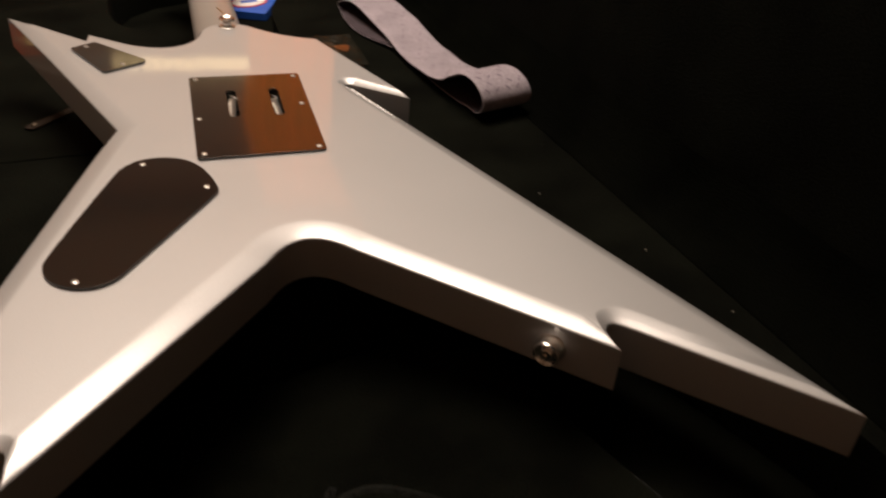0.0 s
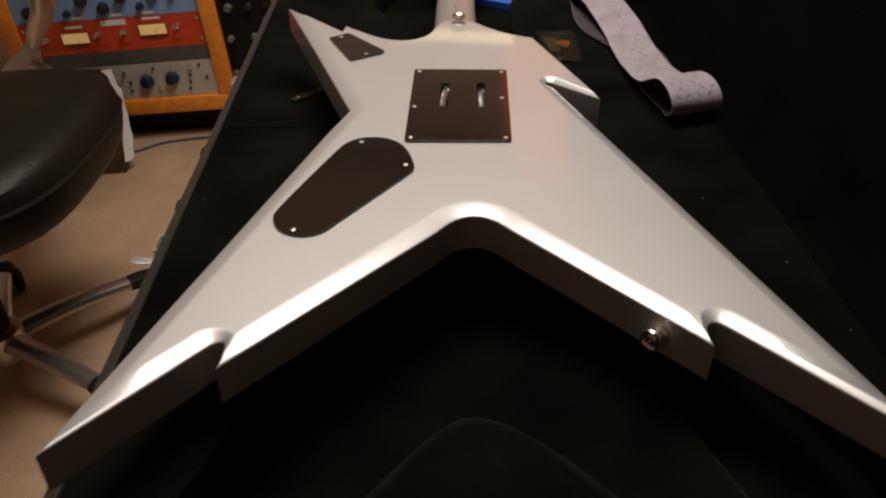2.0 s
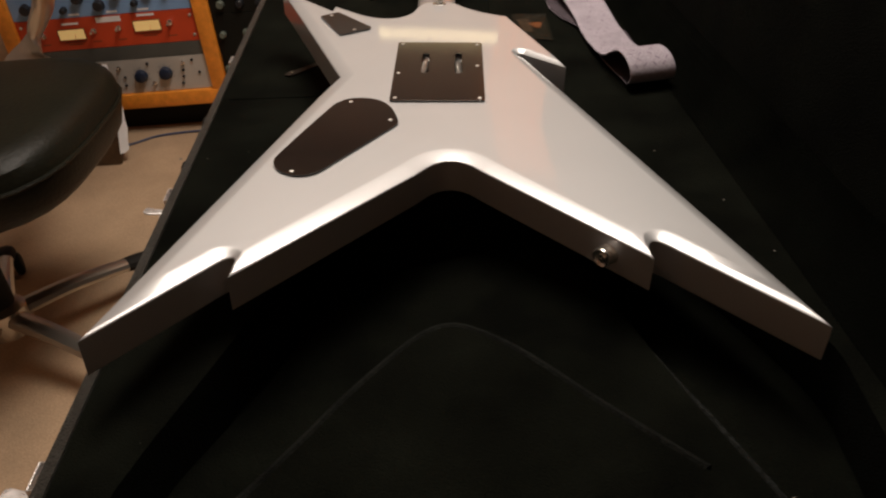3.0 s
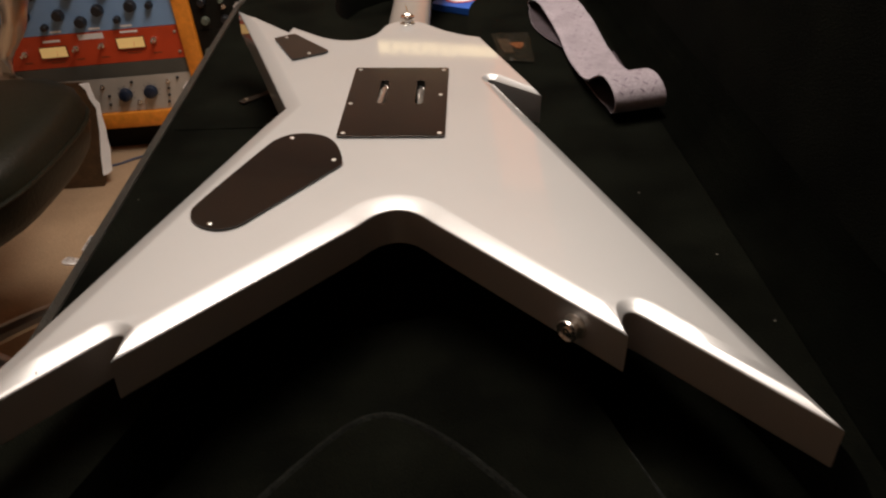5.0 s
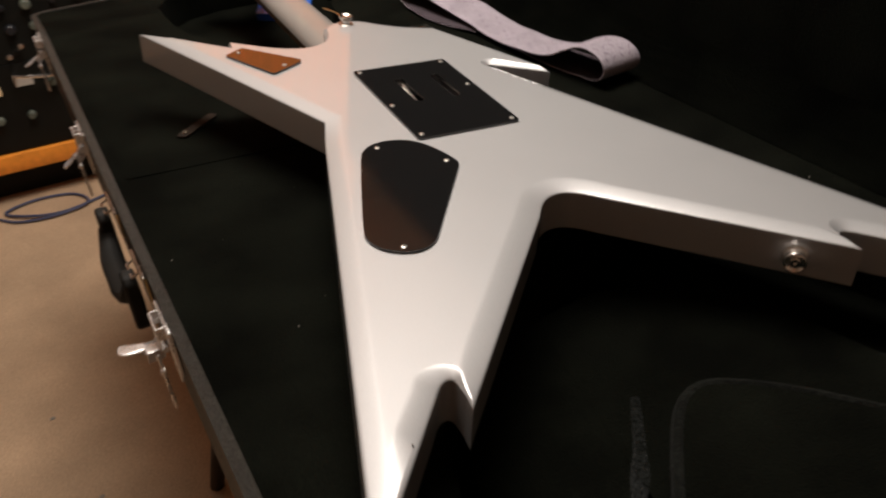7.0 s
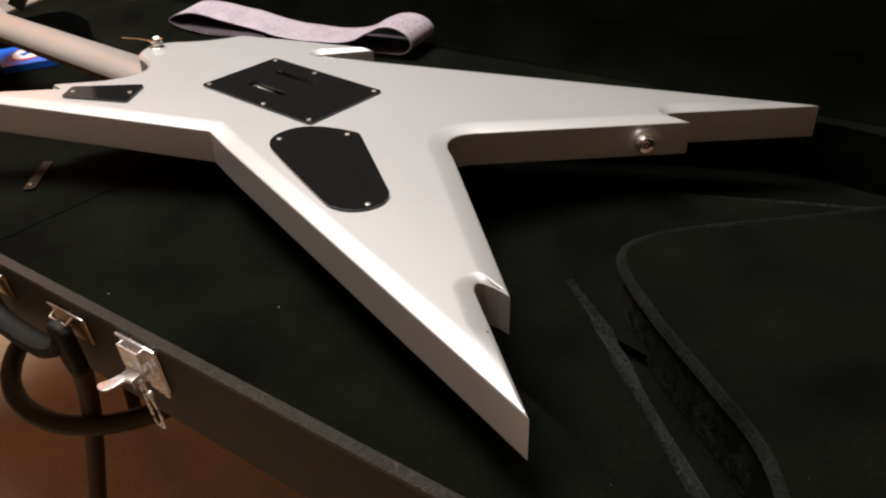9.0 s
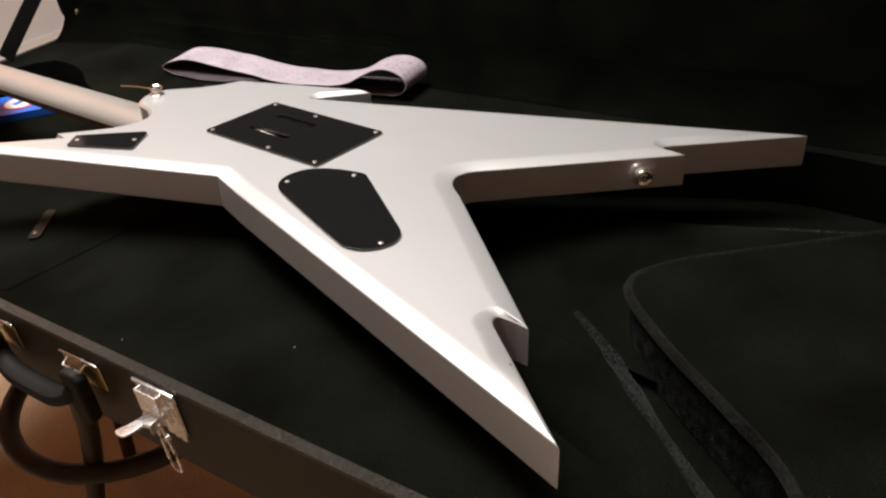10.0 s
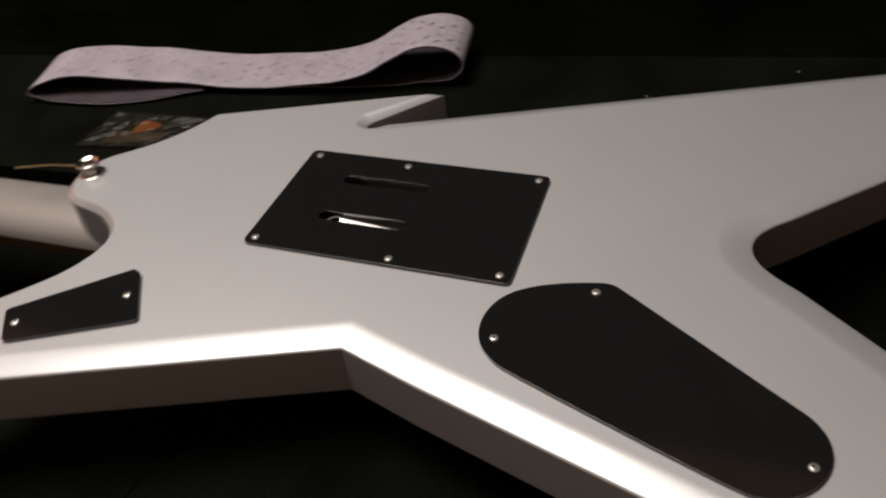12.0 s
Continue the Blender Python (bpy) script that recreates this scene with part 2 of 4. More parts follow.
def spline(points, steps=8):
    """Catmull-Rom through the points."""
    pts = [Vector(p) for p in points]
    out = []
    for i in range(len(pts) - 1):
        a, b, c, d = pts[max(i - 1, 0)], pts[i], pts[i + 1], pts[min(i + 2, len(pts) - 1)]
        for k in range(steps):
            t = k / steps
            out.append(0.5 * (2 * b + (c - a) * t + (2 * a - 5 * b + 4 * c - d) * t * t + (3 * b - a - 3 * c + d) * t ** 3))
    return out + [pts[-1]]


def fillet(points, radii, steps=6):
    """Rounds the corners of a closed outline."""
    out = []
    n = len(points)
    for i in range(n):
        p, r = Vector(points[i]), radii[i] if isinstance(radii, (list, tuple)) else radii
        a, b = Vector(points[i - 1]) - p, Vector(points[(i + 1) % n]) - p
        if r <= 0:
            out.append(tuple(p))
            continue
        half = a.angle(b) / 2
        d = min(r / math.tan(half), 0.49 * a.length, 0.49 * b.length)
        s, e = p + a.normalized() * d, p + b.normalized() * d
        for k in range(steps + 1):
            t = k / steps
            out.append(tuple((1 - t) ** 2 * s + 2 * t * (1 - t) * p + t * t * e))
    return out


def filled(bm, loops):
    """A flat face with holes between loops of vertices."""
    edges = []
    for loop in loops:
        for i in range(len(loop)):
            e = bm.edges.get((loop[i], loop[(i + 1) % len(loop)])) or bm.edges.new((loop[i], loop[(i + 1) % len(loop)]))
            edges.append(e)
    bmesh.ops.triangle_fill(bm, use_beauty=True, use_dissolve=False, edges=edges)


def sheet_with_holes(outline, holes, z0, z1):
    bm = bmesh.new()
    tops, lows = [], []
    for pts in [outline] + holes:
        tops.append([bm.verts.new((x, y, z1)) for x, y in pts])
        lows.append([bm.verts.new((x, y, z0)) for x, y in pts])
    for top, low in zip(tops, lows):
        for i in range(len(top)):
            j = (i + 1) % len(top)
            bm.faces.new((low[i], low[j], top[j], top[i]))
    filled(bm, tops)
    filled(bm, lows)
    return bm


def outset(points, widths):
    """Moves every corner of an outline inwards along its mitre, by a width of its own."""
    n = len(points)
    area = sum(points[i][0] * points[(i + 1) % n][1] - points[(i + 1) % n][0] * points[i][1] for i in range(n))
    turn = 1 if area > 0 else -1
    normals = []
    for i in range(n):
        d = (Vector(points[(i + 1) % n]) - Vector(points[i])).normalized()
        normals.append(turn * Vector((-d.y, d.x)))
    out = []
    for i in range(n):
        a, b = normals[i - 1], normals[i]
        out.append(tuple(Vector(points[i]) + (a + b) / max(1 + a.dot(b), 0.06) * widths[i]))
    return out


def cut_corners(points, times=2):
    """Rounds a closed outline by corner cutting."""
    for _ in range(times):
        n = len(points)
        points = [tuple(Vector(points[i]).lerp(Vector(points[(i + 1) % n]), f)) for i in range(n) for f in (0.25, 0.75)]
    return points


# ---- the room ----
def room():
    x0, x1, y0, y1 = -2.4, 1.9, -2.3, 2.70
    floor = single("floor", boxed(x0, x1, y0, y1, FLOOR - 0.1, FLOOR), CARPET, "worn beige short-pile carpet", "floor", kind="structure")
    single("ceiling", boxed(x0, x1, y0, y1, CEIL, CEIL + 0.1), CEILING, "plain off-white painted ceiling", "ceiling", kind="structure")
    single("wall_north", boxed(x0 - 0.1, x1 + 0.1, y1, y1 + 0.1, FLOOR - 0.1, CEIL + 0.1), WALL, "pale painted wall behind the case", "wall", kind="structure")
    # south and west walls are unseen; their colour sets the bounced light
    single("wall_south", boxed(x0 - 0.1, x1 + 0.1, y0 - 0.1, y0, FLOOR - 0.1, CEIL + 0.1), BOUNCEWALL, "unseen brown wall, toned for the bounced light", "wall", kind="structure")
    single("wall_west", boxed(x0 - 0.1, x0, y0, y1, FLOOR - 0.1, CEIL + 0.1), BOUNCEWALL, "unseen brown wall, toned for the bounced light", "wall", kind="structure")
    # out of view; its dark tone keeps reflections in the covers black
    single("wall_east", boxed(x1, x1 + 0.1, y0, y1, FLOOR - 0.1, CEIL + 0.1), DIMWALL, "unseen wall, kept dark for black reflections", "wall", kind="structure")
    bm = boxed(-0.15, x1, y1 - 0.018, y1, FLOOR, FLOOR + 0.09)
    box(bm, -0.15, x1, y1 - 0.012, y1, FLOOR + 0.0901, FLOOR + 0.115)
    single("baseboard", bm, WHITE, "white glossy moulded skirting board", "skirting board", kind="structure")
    fixture = thing("ceiling_lamp", "large round flat lamp fixed under the ceiling", "lamp", pose(0.12, 0.50, CEIL))
    part("back_plate", lathe([(0, -0.001), (0.775, -0.001), (0.775, -0.030), (0, -0.030)], 48), WHITE, fixture)
    part("rim", lathe([(0.758, -0.0305), (0.775, -0.0305), (0.777, -0.050), (0.772, -0.062), (0.758, -0.062), (0.758, -0.0305)], 48), WHITE, fixture, "thin white rim")
    # added panel, itself unseen: gives the black covers something brown to reflect
    single("reflected_panel", rounded(-1.70, 0.304, 2.688, 2.6995, 0.25, 1.66, 0.003), REFLECTBROWN, "pale brown panel added on the wall for reflections", "wall panel")
    strip = thing("strip_light", "strip light fixed to the wall, lit over most of its length", "lamp", pose(0.300, 2.653, 0.985, 0, 3.6, 0))
    part("housing", rounded(-0.72, 0.0, 0, 0.0345, -0.034, 0.034, 0.004), WHITE, strip)
    part("diffuser", boxed(-0.52, -0.008, -0.0045, -0.0005, -0.024, 0.024), STRIPGLOW, strip, "glowing warm white diffuser")
    for k in range(8):
        x, z = -0.47 + 0.041 * k, (-0.012, 0.006, -0.004)[k % 3]
        part("clip", boxed(x, x + 0.010, -0.009, -0.005, z, z + 0.015), BROWNWOOD, strip)
    # no light stands behind the curtain; its emission colours the covers' reflections
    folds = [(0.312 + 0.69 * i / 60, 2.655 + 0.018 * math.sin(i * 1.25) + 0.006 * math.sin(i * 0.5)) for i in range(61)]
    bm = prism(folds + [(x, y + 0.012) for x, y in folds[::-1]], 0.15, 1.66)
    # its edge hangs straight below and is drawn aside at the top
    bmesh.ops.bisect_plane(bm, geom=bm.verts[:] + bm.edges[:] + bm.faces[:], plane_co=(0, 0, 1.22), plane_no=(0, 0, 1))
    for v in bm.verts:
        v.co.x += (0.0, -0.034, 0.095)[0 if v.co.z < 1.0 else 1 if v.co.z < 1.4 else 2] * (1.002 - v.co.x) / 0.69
    single("curtain", bm, CURTAIN, "rust-red curtain in folds, its backlit glow set into the cloth", "curtain")


# ---- the guitar case ----
SKEW = math.atan(0.068)
SLOPE = Matrix.Rotation(-0.014, 4, "X")
CASE = SLOPE @ Matrix.Rotation(SKEW, 4, "Z")
PAD = -0.0575          # top of the padding
NEST = -0.115         # bottom of the nest
RIM = -0.0565
LEFT, RIGHT, NEAR, FAR = -0.2710, 0.290, -0.62, 0.83
BASE = -0.135


def local(x, y):
    v = CASE.inverted() @ Vector((x, y, 0))
    return v.x, v.y


def ring_wall(x0, x1, y0, y1, z0, z1, t, r):
    outer = fillet([(x0, y0), (x1, y0), (x1, y1), (x0, y1)], r)
    inner = fillet([(x0 + t, y0 + t), (x1 - t, y0 + t), (x1 - t, y1 - t), (x0 + t, y1 - t)], max(r - t, 0.001))
    return sheet_with_holes(outer, [inner], z0, z1)


def far_drop(bm):
    """The far end of the case is a little shallower."""
    bmesh.ops.bisect_plane(bm, geom=bm.verts[:] + bm.edges[:] + bm.faces[:], plane_co=(0, 0.60, 0), plane_no=(0, 1, 0))
    for v in bm.verts:
        if v.co.z > NEST + 0.01 and v.co.y > 0.60:
            v.co.z -= 0.022 * (v.co.y - 0.60) / (FAR - 0.60)
    return bm


def nest_points():
    return [(-0.180, -0.555), (-0.126, -0.522), (-0.0860, -0.4655), (-0.0530, -0.414), (-0.0225, -0.3735), (-0.0060, -0.3545), (0.0100, -0.3465), (0.0280, -0.3535),
           (0.0600, -0.3815), (0.1120, -0.4400), (0.169, -0.5020), (0.195, -0.535), (0.264, -0.545), (0.266, -0.440), (0.268, -0.392), (0.238, -0.308), (0.190, -0.200), (0.143, -0.080),
           (0.098, -0.010), (0.075, 0.080), (0.062, 0.180), (0.058, 0.400), (0.060, 0.500), (0.110, 0.590), (0.130, 0.760), (-0.150, 0.760),
           (-0.150, 0.500), (-0.085, 0.430), (-0.068, 0.300), (-0.068, 0.160), (-0.080, 0.060), (-0.090, -0.060), (-0.105, -0.180), (-0.140, -0.330), (-0.200, -0.520)]


def nest_outline():
    return [local(x, y) for x, y in nest_points()]


def latch(parent, y, hang=0):
    """A metal catch on the side of the case: a fluted plate, a hasp and a lever that hangs open."""
    x = LEFT - 0.0003
    plate = part("catch_plate", rounded(x - 0.0014, x, y - 0.022, y + 0.022, RIM - 0.046, RIM - 0.0075, 0.0006), NICKEL, parent, "nickel catch plate")
    for dy, low in ((-0.0215, 0.0505), (-0.0145, 0.0495), (-0.0075, 0.0480)):
        bm = rounded(x - 0.0030, x - 0.0012, y + dy, y + dy + 0.0060, RIM - low, RIM - 0.0100, 0.0009)
        part("flute", bm, NICKEL, plate)
    part("lip", rounded(x - 0.0032, x + 0.0008, y - 0.023, y + 0.023, RIM - 0.0078, RIM - 0.0045, 0.0012), NICKEL, plate)
    # open-topped hasp: a front plate on two cheeks
    bm = bmesh.new()
    box(bm, x - 0.0095, x - 0.0082, y - 0.0118, y + 0.0122, RIM - 0.0265, RIM - 0.0058)
    for dy in (-0.0118, 0.0109):
        box(bm, x - 0.0083, x - 0.0010, y + dy, y + dy + 0.0013, RIM - 0.0170, RIM - 0.0060)
    softened(part("hasp", bm, NICKEL, plate, "folded nickel hasp"), 0.0005, 2)
    # rolled lever, tipped outwards, its thumb tab and the wire bail below it
    swing = Matrix.Translation((x - 0.0085, y, RIM - 0.0240)) @ Matrix.Rotation(radians(-hang), 4, "Y") @ Matrix.Translation((0.0085 - x, -y, 0.0240 - RIM))
    m = swing @ Matrix.Translation((x - 0.0140, y - 0.001, RIM - 0.0250)) @ Euler((radians(-8), radians(5), radians(8))).to_matrix().to_4x4()
    bm = rounded(-0.0065, 0.0065, -0.0085, 0.0085, -0.0012, 0.0012, 0.0008)
    for v in bm.verts:
        v.co.z -= 55 * v.co.x ** 2
    bm.transform(m)
    for y0 in (-0.0085, 0.0070):
        box(bm, -0.0060, 0.0062, y0, y0 + 0.0015, -0.0085, -0.0013, m)
    part("lever", bm, NICKEL, plate, "bent bright lever hanging open")
    part("hinge_pin", tube([m @ Vector((0.0068, -0.0105, -0.0020)), m @ Vector((0.0068, 0.0105, -0.0020))], 0.0024, 10), NICKEL, plate)
    blade = [(0.002, -0.0045), (-0.006, -0.0052), (-0.014, -0.0065), (-0.0185, -0.005), (-0.0195, 0.0), (-0.0185, 0.005), (-0.014, 0.0065), (-0.006, 0.0052), (0.002, 0.0045)]
    bm = prism(cut_corners([(u * 0.92, v * 1.02) for u, v in blade], 2), -0.0009, 0.0009)
    for v in bm.verts:
        v.co.z += 14 * (v.co.x + 0.006) ** 2 + 22 * v.co.y ** 2
    bm.transform(swing @ Matrix.Translation((x - 0.0195, y + 0.001, RIM - 0.0265)) @ Euler((radians(-4), radians(4), radians(-6))).to_matrix().to_4x4())
    softened(part("thumb_tab", bm, NICKEL, plate, "rounded thumb tab"), 0.0006, 2)
    pts = [(x - 0.0125, y - 0.0050, RIM - 0.029), (x - 0.0120, y - 0.0060, RIM - 0.050), (x - 0.0115, y - 0.0055, RIM - 0.074), (x - 0.0115, y - 0.0150, RIM - 0.0745), (x - 0.0120, y - 0.0150, RIM - 0.050), (x - 0.0125, y - 0.0120, RIM - 0.029)]
    part("bail", tube(spline(pts, 5), 0.0013, 6, closed=True), NICKEL, plate, "loose wire bail")
    for dy, dz in ((-0.015, -0.040), (-0.006, -0.031)):
        part("rivet", lathe([(0, 0.004), (0.002, 0.0035), (0.0028, 0.002), (0.0028, 0)], 10, Matrix.Translation((x - 0.011, y + dy, RIM + dz)) @ Matrix.Rotation(radians(-90), 4, "Y")), NICKEL, plate)


def bracket(parent, y):
    x = LEFT - 0.0003
    piece = part("handle_bracket", rounded(x - 0.0014, x, y - 0.024, y + 0.024, RIM - 0.040, RIM - 0.0152, 0.0006), BRASS, parent, "tarnished metal handle bracket")
    part("lip", rounded(x - 0.0034, x + 0.0002, y - 0.0245, y + 0.0245, RIM - 0.0155, RIM - 0.0125, 0.0012), CHROME, piece)
    bm = tube([(x - 0.002, y + 0.012, RIM - 0.0155), (x - 0.0095, y + 0.012, RIM - 0.019), (x - 0.0095, y - 0.010, RIM - 0.019), (x - 0.002, y - 0.010, RIM - 0.0155)], 0.0011, 6)
    part("loop", bm, CHROME, piece)
    return piece


def guitar_case():
    case = thing("guitar_case", "open hard guitar case in black tolex lined with black plush", "guitar case", CASE)
    part("side_wall", far_drop(ring_wall(LEFT, RIGHT, NEAR, FAR, BASE, RIM, 0.0076, 0.03)), TOLEX, case, "black grained tolex side")
    part("valance", far_drop(ring_wall(LEFT - 0.0006, RIGHT, NEAR - 0.0006, FAR, RIM - 0.003, RIM + 0.0008, 0.0084, 0.03)), VALANCE, case, "pebbled dark grey edge strip")
    part("bottom_panel", prism(fillet([(LEFT + 0.002, NEAR + 0.002), (RIGHT - 0.002, NEAR + 0.002), (RIGHT - 0.002, FAR - 0.002), (LEFT + 0.002, FAR - 0.002)], 0.028), BASE - 0.006, BASE - 0.0002), TOLEX, case)
    t = 0.0080
    pad = sheet_with_holes(fillet([(LEFT + t, NEAR + t), (RIGHT - t, NEAR + t), (RIGHT - t, FAR - t), (LEFT + t, FAR - t)], 0.02),
                           [cut_corners(nest_outline(), 2)], NEST + 0.0005, PAD)
    softened(part("padding", far_drop(pad), PLUSH, case, "thick black plush padding with a cut-out nest"), 0.004, 3, 40)
    part("nest_floor", boxed(LEFT + t, RIGHT - t, NEAR + t, FAR - t, BASE + 0.001, NEST), PLUSH, case, "black plush floor of the nest")
    # loose board in the nest, with a rubbed edge
    edge = [local(*p) for p in ((0.028, -0.261), (0.0048, -0.2965), (-0.063, -0.394), (-0.136, -0.485), (-0.172, -0.500), (-0.190, -0.470), (-0.130, -0.340), (-0.090, -0.200), (0.050, -0.200), (0.050, -0.290))]
    softened(part("nest_board", prism(edge, NEST + 0.0004, NEST + 0.010), PLUSH, case, "plush-covered board in the nest"), 0.003, 2)
    rub = [Vector((*local(x, y), z)) for x, y, z in ((0.0000, -0.3050, -0.1004), (-0.0230, -0.3420, -0.1029), (-0.0430, -0.3690, -0.1042), (-0.0720, -0.4045, -0.1065), (-0.134, -0.484, -0.1065))]
    part("rubbed_edge", tube(spline(rub, 6), [0.0030 + 0.0026 * min(1, i / 10) + 0.0008 * math.sin(0.9 * i) * min(1, i / 12) for i in range(25)], 8, flat=0.45), PLUSH_WORN, case, "pale rubbed plush edge")
    # rounded top edge of the block between the legs of the nest
    crest = [Vector((*local(*p), PAD - 0.0036)) for p in ((-0.172, -0.549), (-0.119, -0.510), (-0.0860, -0.4645), (-0.0530, -0.413), (-0.0225, -0.3725), (-0.0060, -0.3555), (0.0100, -0.3490), (0.0280, -0.3550), (0.0600, -0.3810), (0.1120, -0.4400), (0.160, -0.491))]
    part("piping", tube(spline(crest, 8), 0.0045, 8), PLUSH_EDGE, case, "rubbed plush edge of the padding")
    # step in the nest on the far side of that block
    bm = bmesh.new()
    foot, rise = [[bm.verts.new((*local(*p), z)) for p in line] for z, line in ((-0.1046, ((-0.040, -0.400), (-0.015, -0.200))), (-0.0935, ((0.055, -0.420), (0.055, -0.200))))]
    brink = [(0.120, -0.200), (0.142, -0.300), (0.159, -0.352), (0.174, -0.395), (0.188, -0.432), (0.2095, -0.490), (0.222, -0.530), (0.150, -0.530)]
    lip = [bm.verts.new((*local(*p), -0.090)) for p in brink]
    low = [bm.verts.new((*local(*p), NEST + 0.0004)) for p in brink]
    bm.faces.new((foot[0], rise[0], rise[1], foot[1])), bm.faces.new((rise[0], *lip[::-1], rise[1]))
    for k in range(len(brink) - 1):
        bm.faces.new((lip[k], lip[k + 1], low[k + 1], low[k]))
    softened(part("nest_step", bm, PLUSH, case, "plush-covered step in the nest"), 0.004, 3, 40)
    ridge = [Vector((*local(*p), -0.0915)) for p in ((0.1575, -0.352), (0.1725, -0.395), (0.1865, -0.432), (0.208, -0.490), (0.2185, -0.525))]
    part("step_edge", tube(spline(ridge, 6), [0.0006 + 0.0020 * min(1, k / 10) for k in range(25)], 8), PLUSH_WORN, case, "pale rubbed edge of the step")
    bm = bmesh.new()
    grid = []
    brim = [Vector(p) for p in cut_corners(nest_points(), 2) if -0.118 < p[0] < -0.010 and -0.512 < p[1] < -0.35]
    brim.sort(key=lambda p: -p.y)
    for k, q in enumerate(brim):
        d = (brim[min(k + 1, len(brim) - 1)] - brim[max(k - 1, 0)]).normalized()
        px, py = local(q.x + d.y * 0.0008, q.y - d.x * 0.0008)
        grid.append([bm.verts.new((px, py, PAD - 0.006 - 0.048 * j / 5)) for j in range(6)])
    for a, b in zip(grid, grid[1:]):
        for j in range(5):
            bm.faces.new((a[j], a[j + 1], b[j + 1], b[j]))
    part("worn_patch", bm, PLUSH_PATCHY, case, "streaky worn plush on the side of the padding")
    # lid of the accessory compartment
    a, b = local(-0.262, 0.108), local(-0.078, 0.090)
    lidpts = [a, b, (b[0] + 0.004, b[1] + 0.25), (a[0], b[1] + 0.27)]
    flap = part("compartment_lid", prism(fillet(lidpts, 0.006, 4), PAD + 0.0002, PAD + 0.0008), PLUSH, case, "black plush compartment lid", smooth=False)
    tab = [local(*p) for p in ((-0.206, 0.172), (-0.197, 0.164), (-0.158, 0.200), (-0.164, 0.209))]
    part("pull_tab", prism(fillet(tab, 0.004, 4), PAD + 0.0012, PAD + 0.0034), LEATHERTAB, flap, "worn leather pull tab")
    cx, cy = local(-0.196, 0.174)
    part("rivet", lathe([(0, 0.0056), (0.002, 0.0053), (0.0032, 0.0044), (0.0032, 0.0034)], 14, Matrix.Translation((cx, cy, PAD))), BRONZE, flap, "domed dark rivet")
    for y, hang in ((-0.452, 0), (-0.093, 0), (0.285, 48), (0.640, 40)):
        latch(case, y, hang)
    # carrying handle
    for y in (0.001, 0.118):
        bracket(case, y)
    x = LEFT - 0.011
    for yy in (0.000, 0.118):
        block = [(-0.011, -0.048), (-0.005, -0.054), (0.006, -0.054), (0.012, -0.042), (0.012, -0.004), (0.006, 0.0), (-0.006, 0.0), (-0.012, -0.006)]
        bm = prism(block, -0.0060, 0.0060)
        bm.transform(Matrix.Translation((x - 0.001, yy, RIM - 0.018)) @ Matrix(((0, 0, 1, 0), (1, 0, 0, 0), (0, 1, 0, 0), (0, 0, 0, 1))))
        softened(part("handle_end", bm, RUBBER, case, "black rubber handle end"), 0.0035, 3)
    pts = [(x - 0.002, 0.004, RIM - 0.034), (x - 0.004, 0.012, RIM - 0.046), (x - 0.006, 0.030, RIM - 0.053), (x - 0.006, 0.056, RIM - 0.055), (x - 0.006, 0.088, RIM - 0.053), (x - 0.004, 0.106, RIM - 0.046), (x - 0.002, 0.114, RIM - 0.034)]
    path = spline(pts, 5)
    r = [0.0065 + 0.0040 * min(1, max(0, 1 - abs(i / (len(path) - 1) - 0.5) * 2.6 + 0.35)) for i in range(len(path))]
    part("handle", tube(path, r, 10, flat=0.85), RUBBER, case, "padded black carrying handle")
    # the lid, thrown open
    lean = 2.6
    hinge = Matrix.Translation((RIGHT + 0.002, 0, RIM + 0.002)) @ Matrix.Rotation(radians(lean), 4, "Y")
    depth, tall = 0.075, 0.545
    bm = bmesh.new()
    rings = []
    for k in range(13):
        a = math.pi / 2 * k / 12
        px, pz = RIGHT + 0.006 - 0.045 + 0.045 * math.sin(a), PAD + 0.001 + 0.060 * (1 - math.cos(a))
        px += 0.045 * (pz - RIM) if pz > RIM else 0
        rings.append([bm.verts.new((px, y, pz - 0.022 * (1 - k / 12) * max(y - 0.60, 0) / 0.23)) for y in (NEAR + 0.02, 0.60, 0.70, FAR - 0.012)])
    for a, b in zip(rings, rings[1:]):
        for k in range(3):
            bm.faces.new((a[k], a[k + 1], b[k + 1], b[k]))
    bmesh.ops.solidify(bm, geom=bm.faces[:], thickness=0.002)
    part("hinge_lining", bm, PLUSH, case, "black plush over the hinge")
    lid = part("lid", sheet_with_holes(fillet([(0.0, NEAR), (tall, NEAR), (tall, FAR), (0.0, FAR)], 0.03), [fillet([(0.009, NEAR + 0.009), (tall - 0.009, NEAR + 0.009), (tall - 0.009, FAR - 0.009), (0.009, FAR - 0.009)], 0.024)], 0.0, depth), PLUSH, case, "open lid of the case")
    turn = hinge @ Matrix(((0, 0, 1, -0.004), (0, 1, 0, 0), (1, 0, 0, 0), (0, 0, 0, 1)))
    lid.matrix_local = turn
    back = part("back_panel", prism(fillet([(0.002, NEAR + 0.002), (tall - 0.002, NEAR + 0.002), (tall - 0.002, FAR - 0.002), (0.002, FAR - 0.002)], 0.028), depth + 0.0002, depth + 0.008), TOLEX, lid)
    part("lining", prism(fillet([(0.0095, NEAR + 0.0095), (tall - 0.0095, NEAR + 0.0095), (tall - 0.0095, FAR - 0.0095), (0.0095, FAR - 0.0095)], 0.024), 0.006, depth - 0.0002), PLUSH, lid, "black plush lid lining")
    # strap that holds the lid
    bm = bmesh.new()
    p0, p1 = Vector((*local(0.0936, 0.80), -0.066)), Vector((*local(0.262, 0.80), 0.088))
    along = (p1 - p0).normalized()
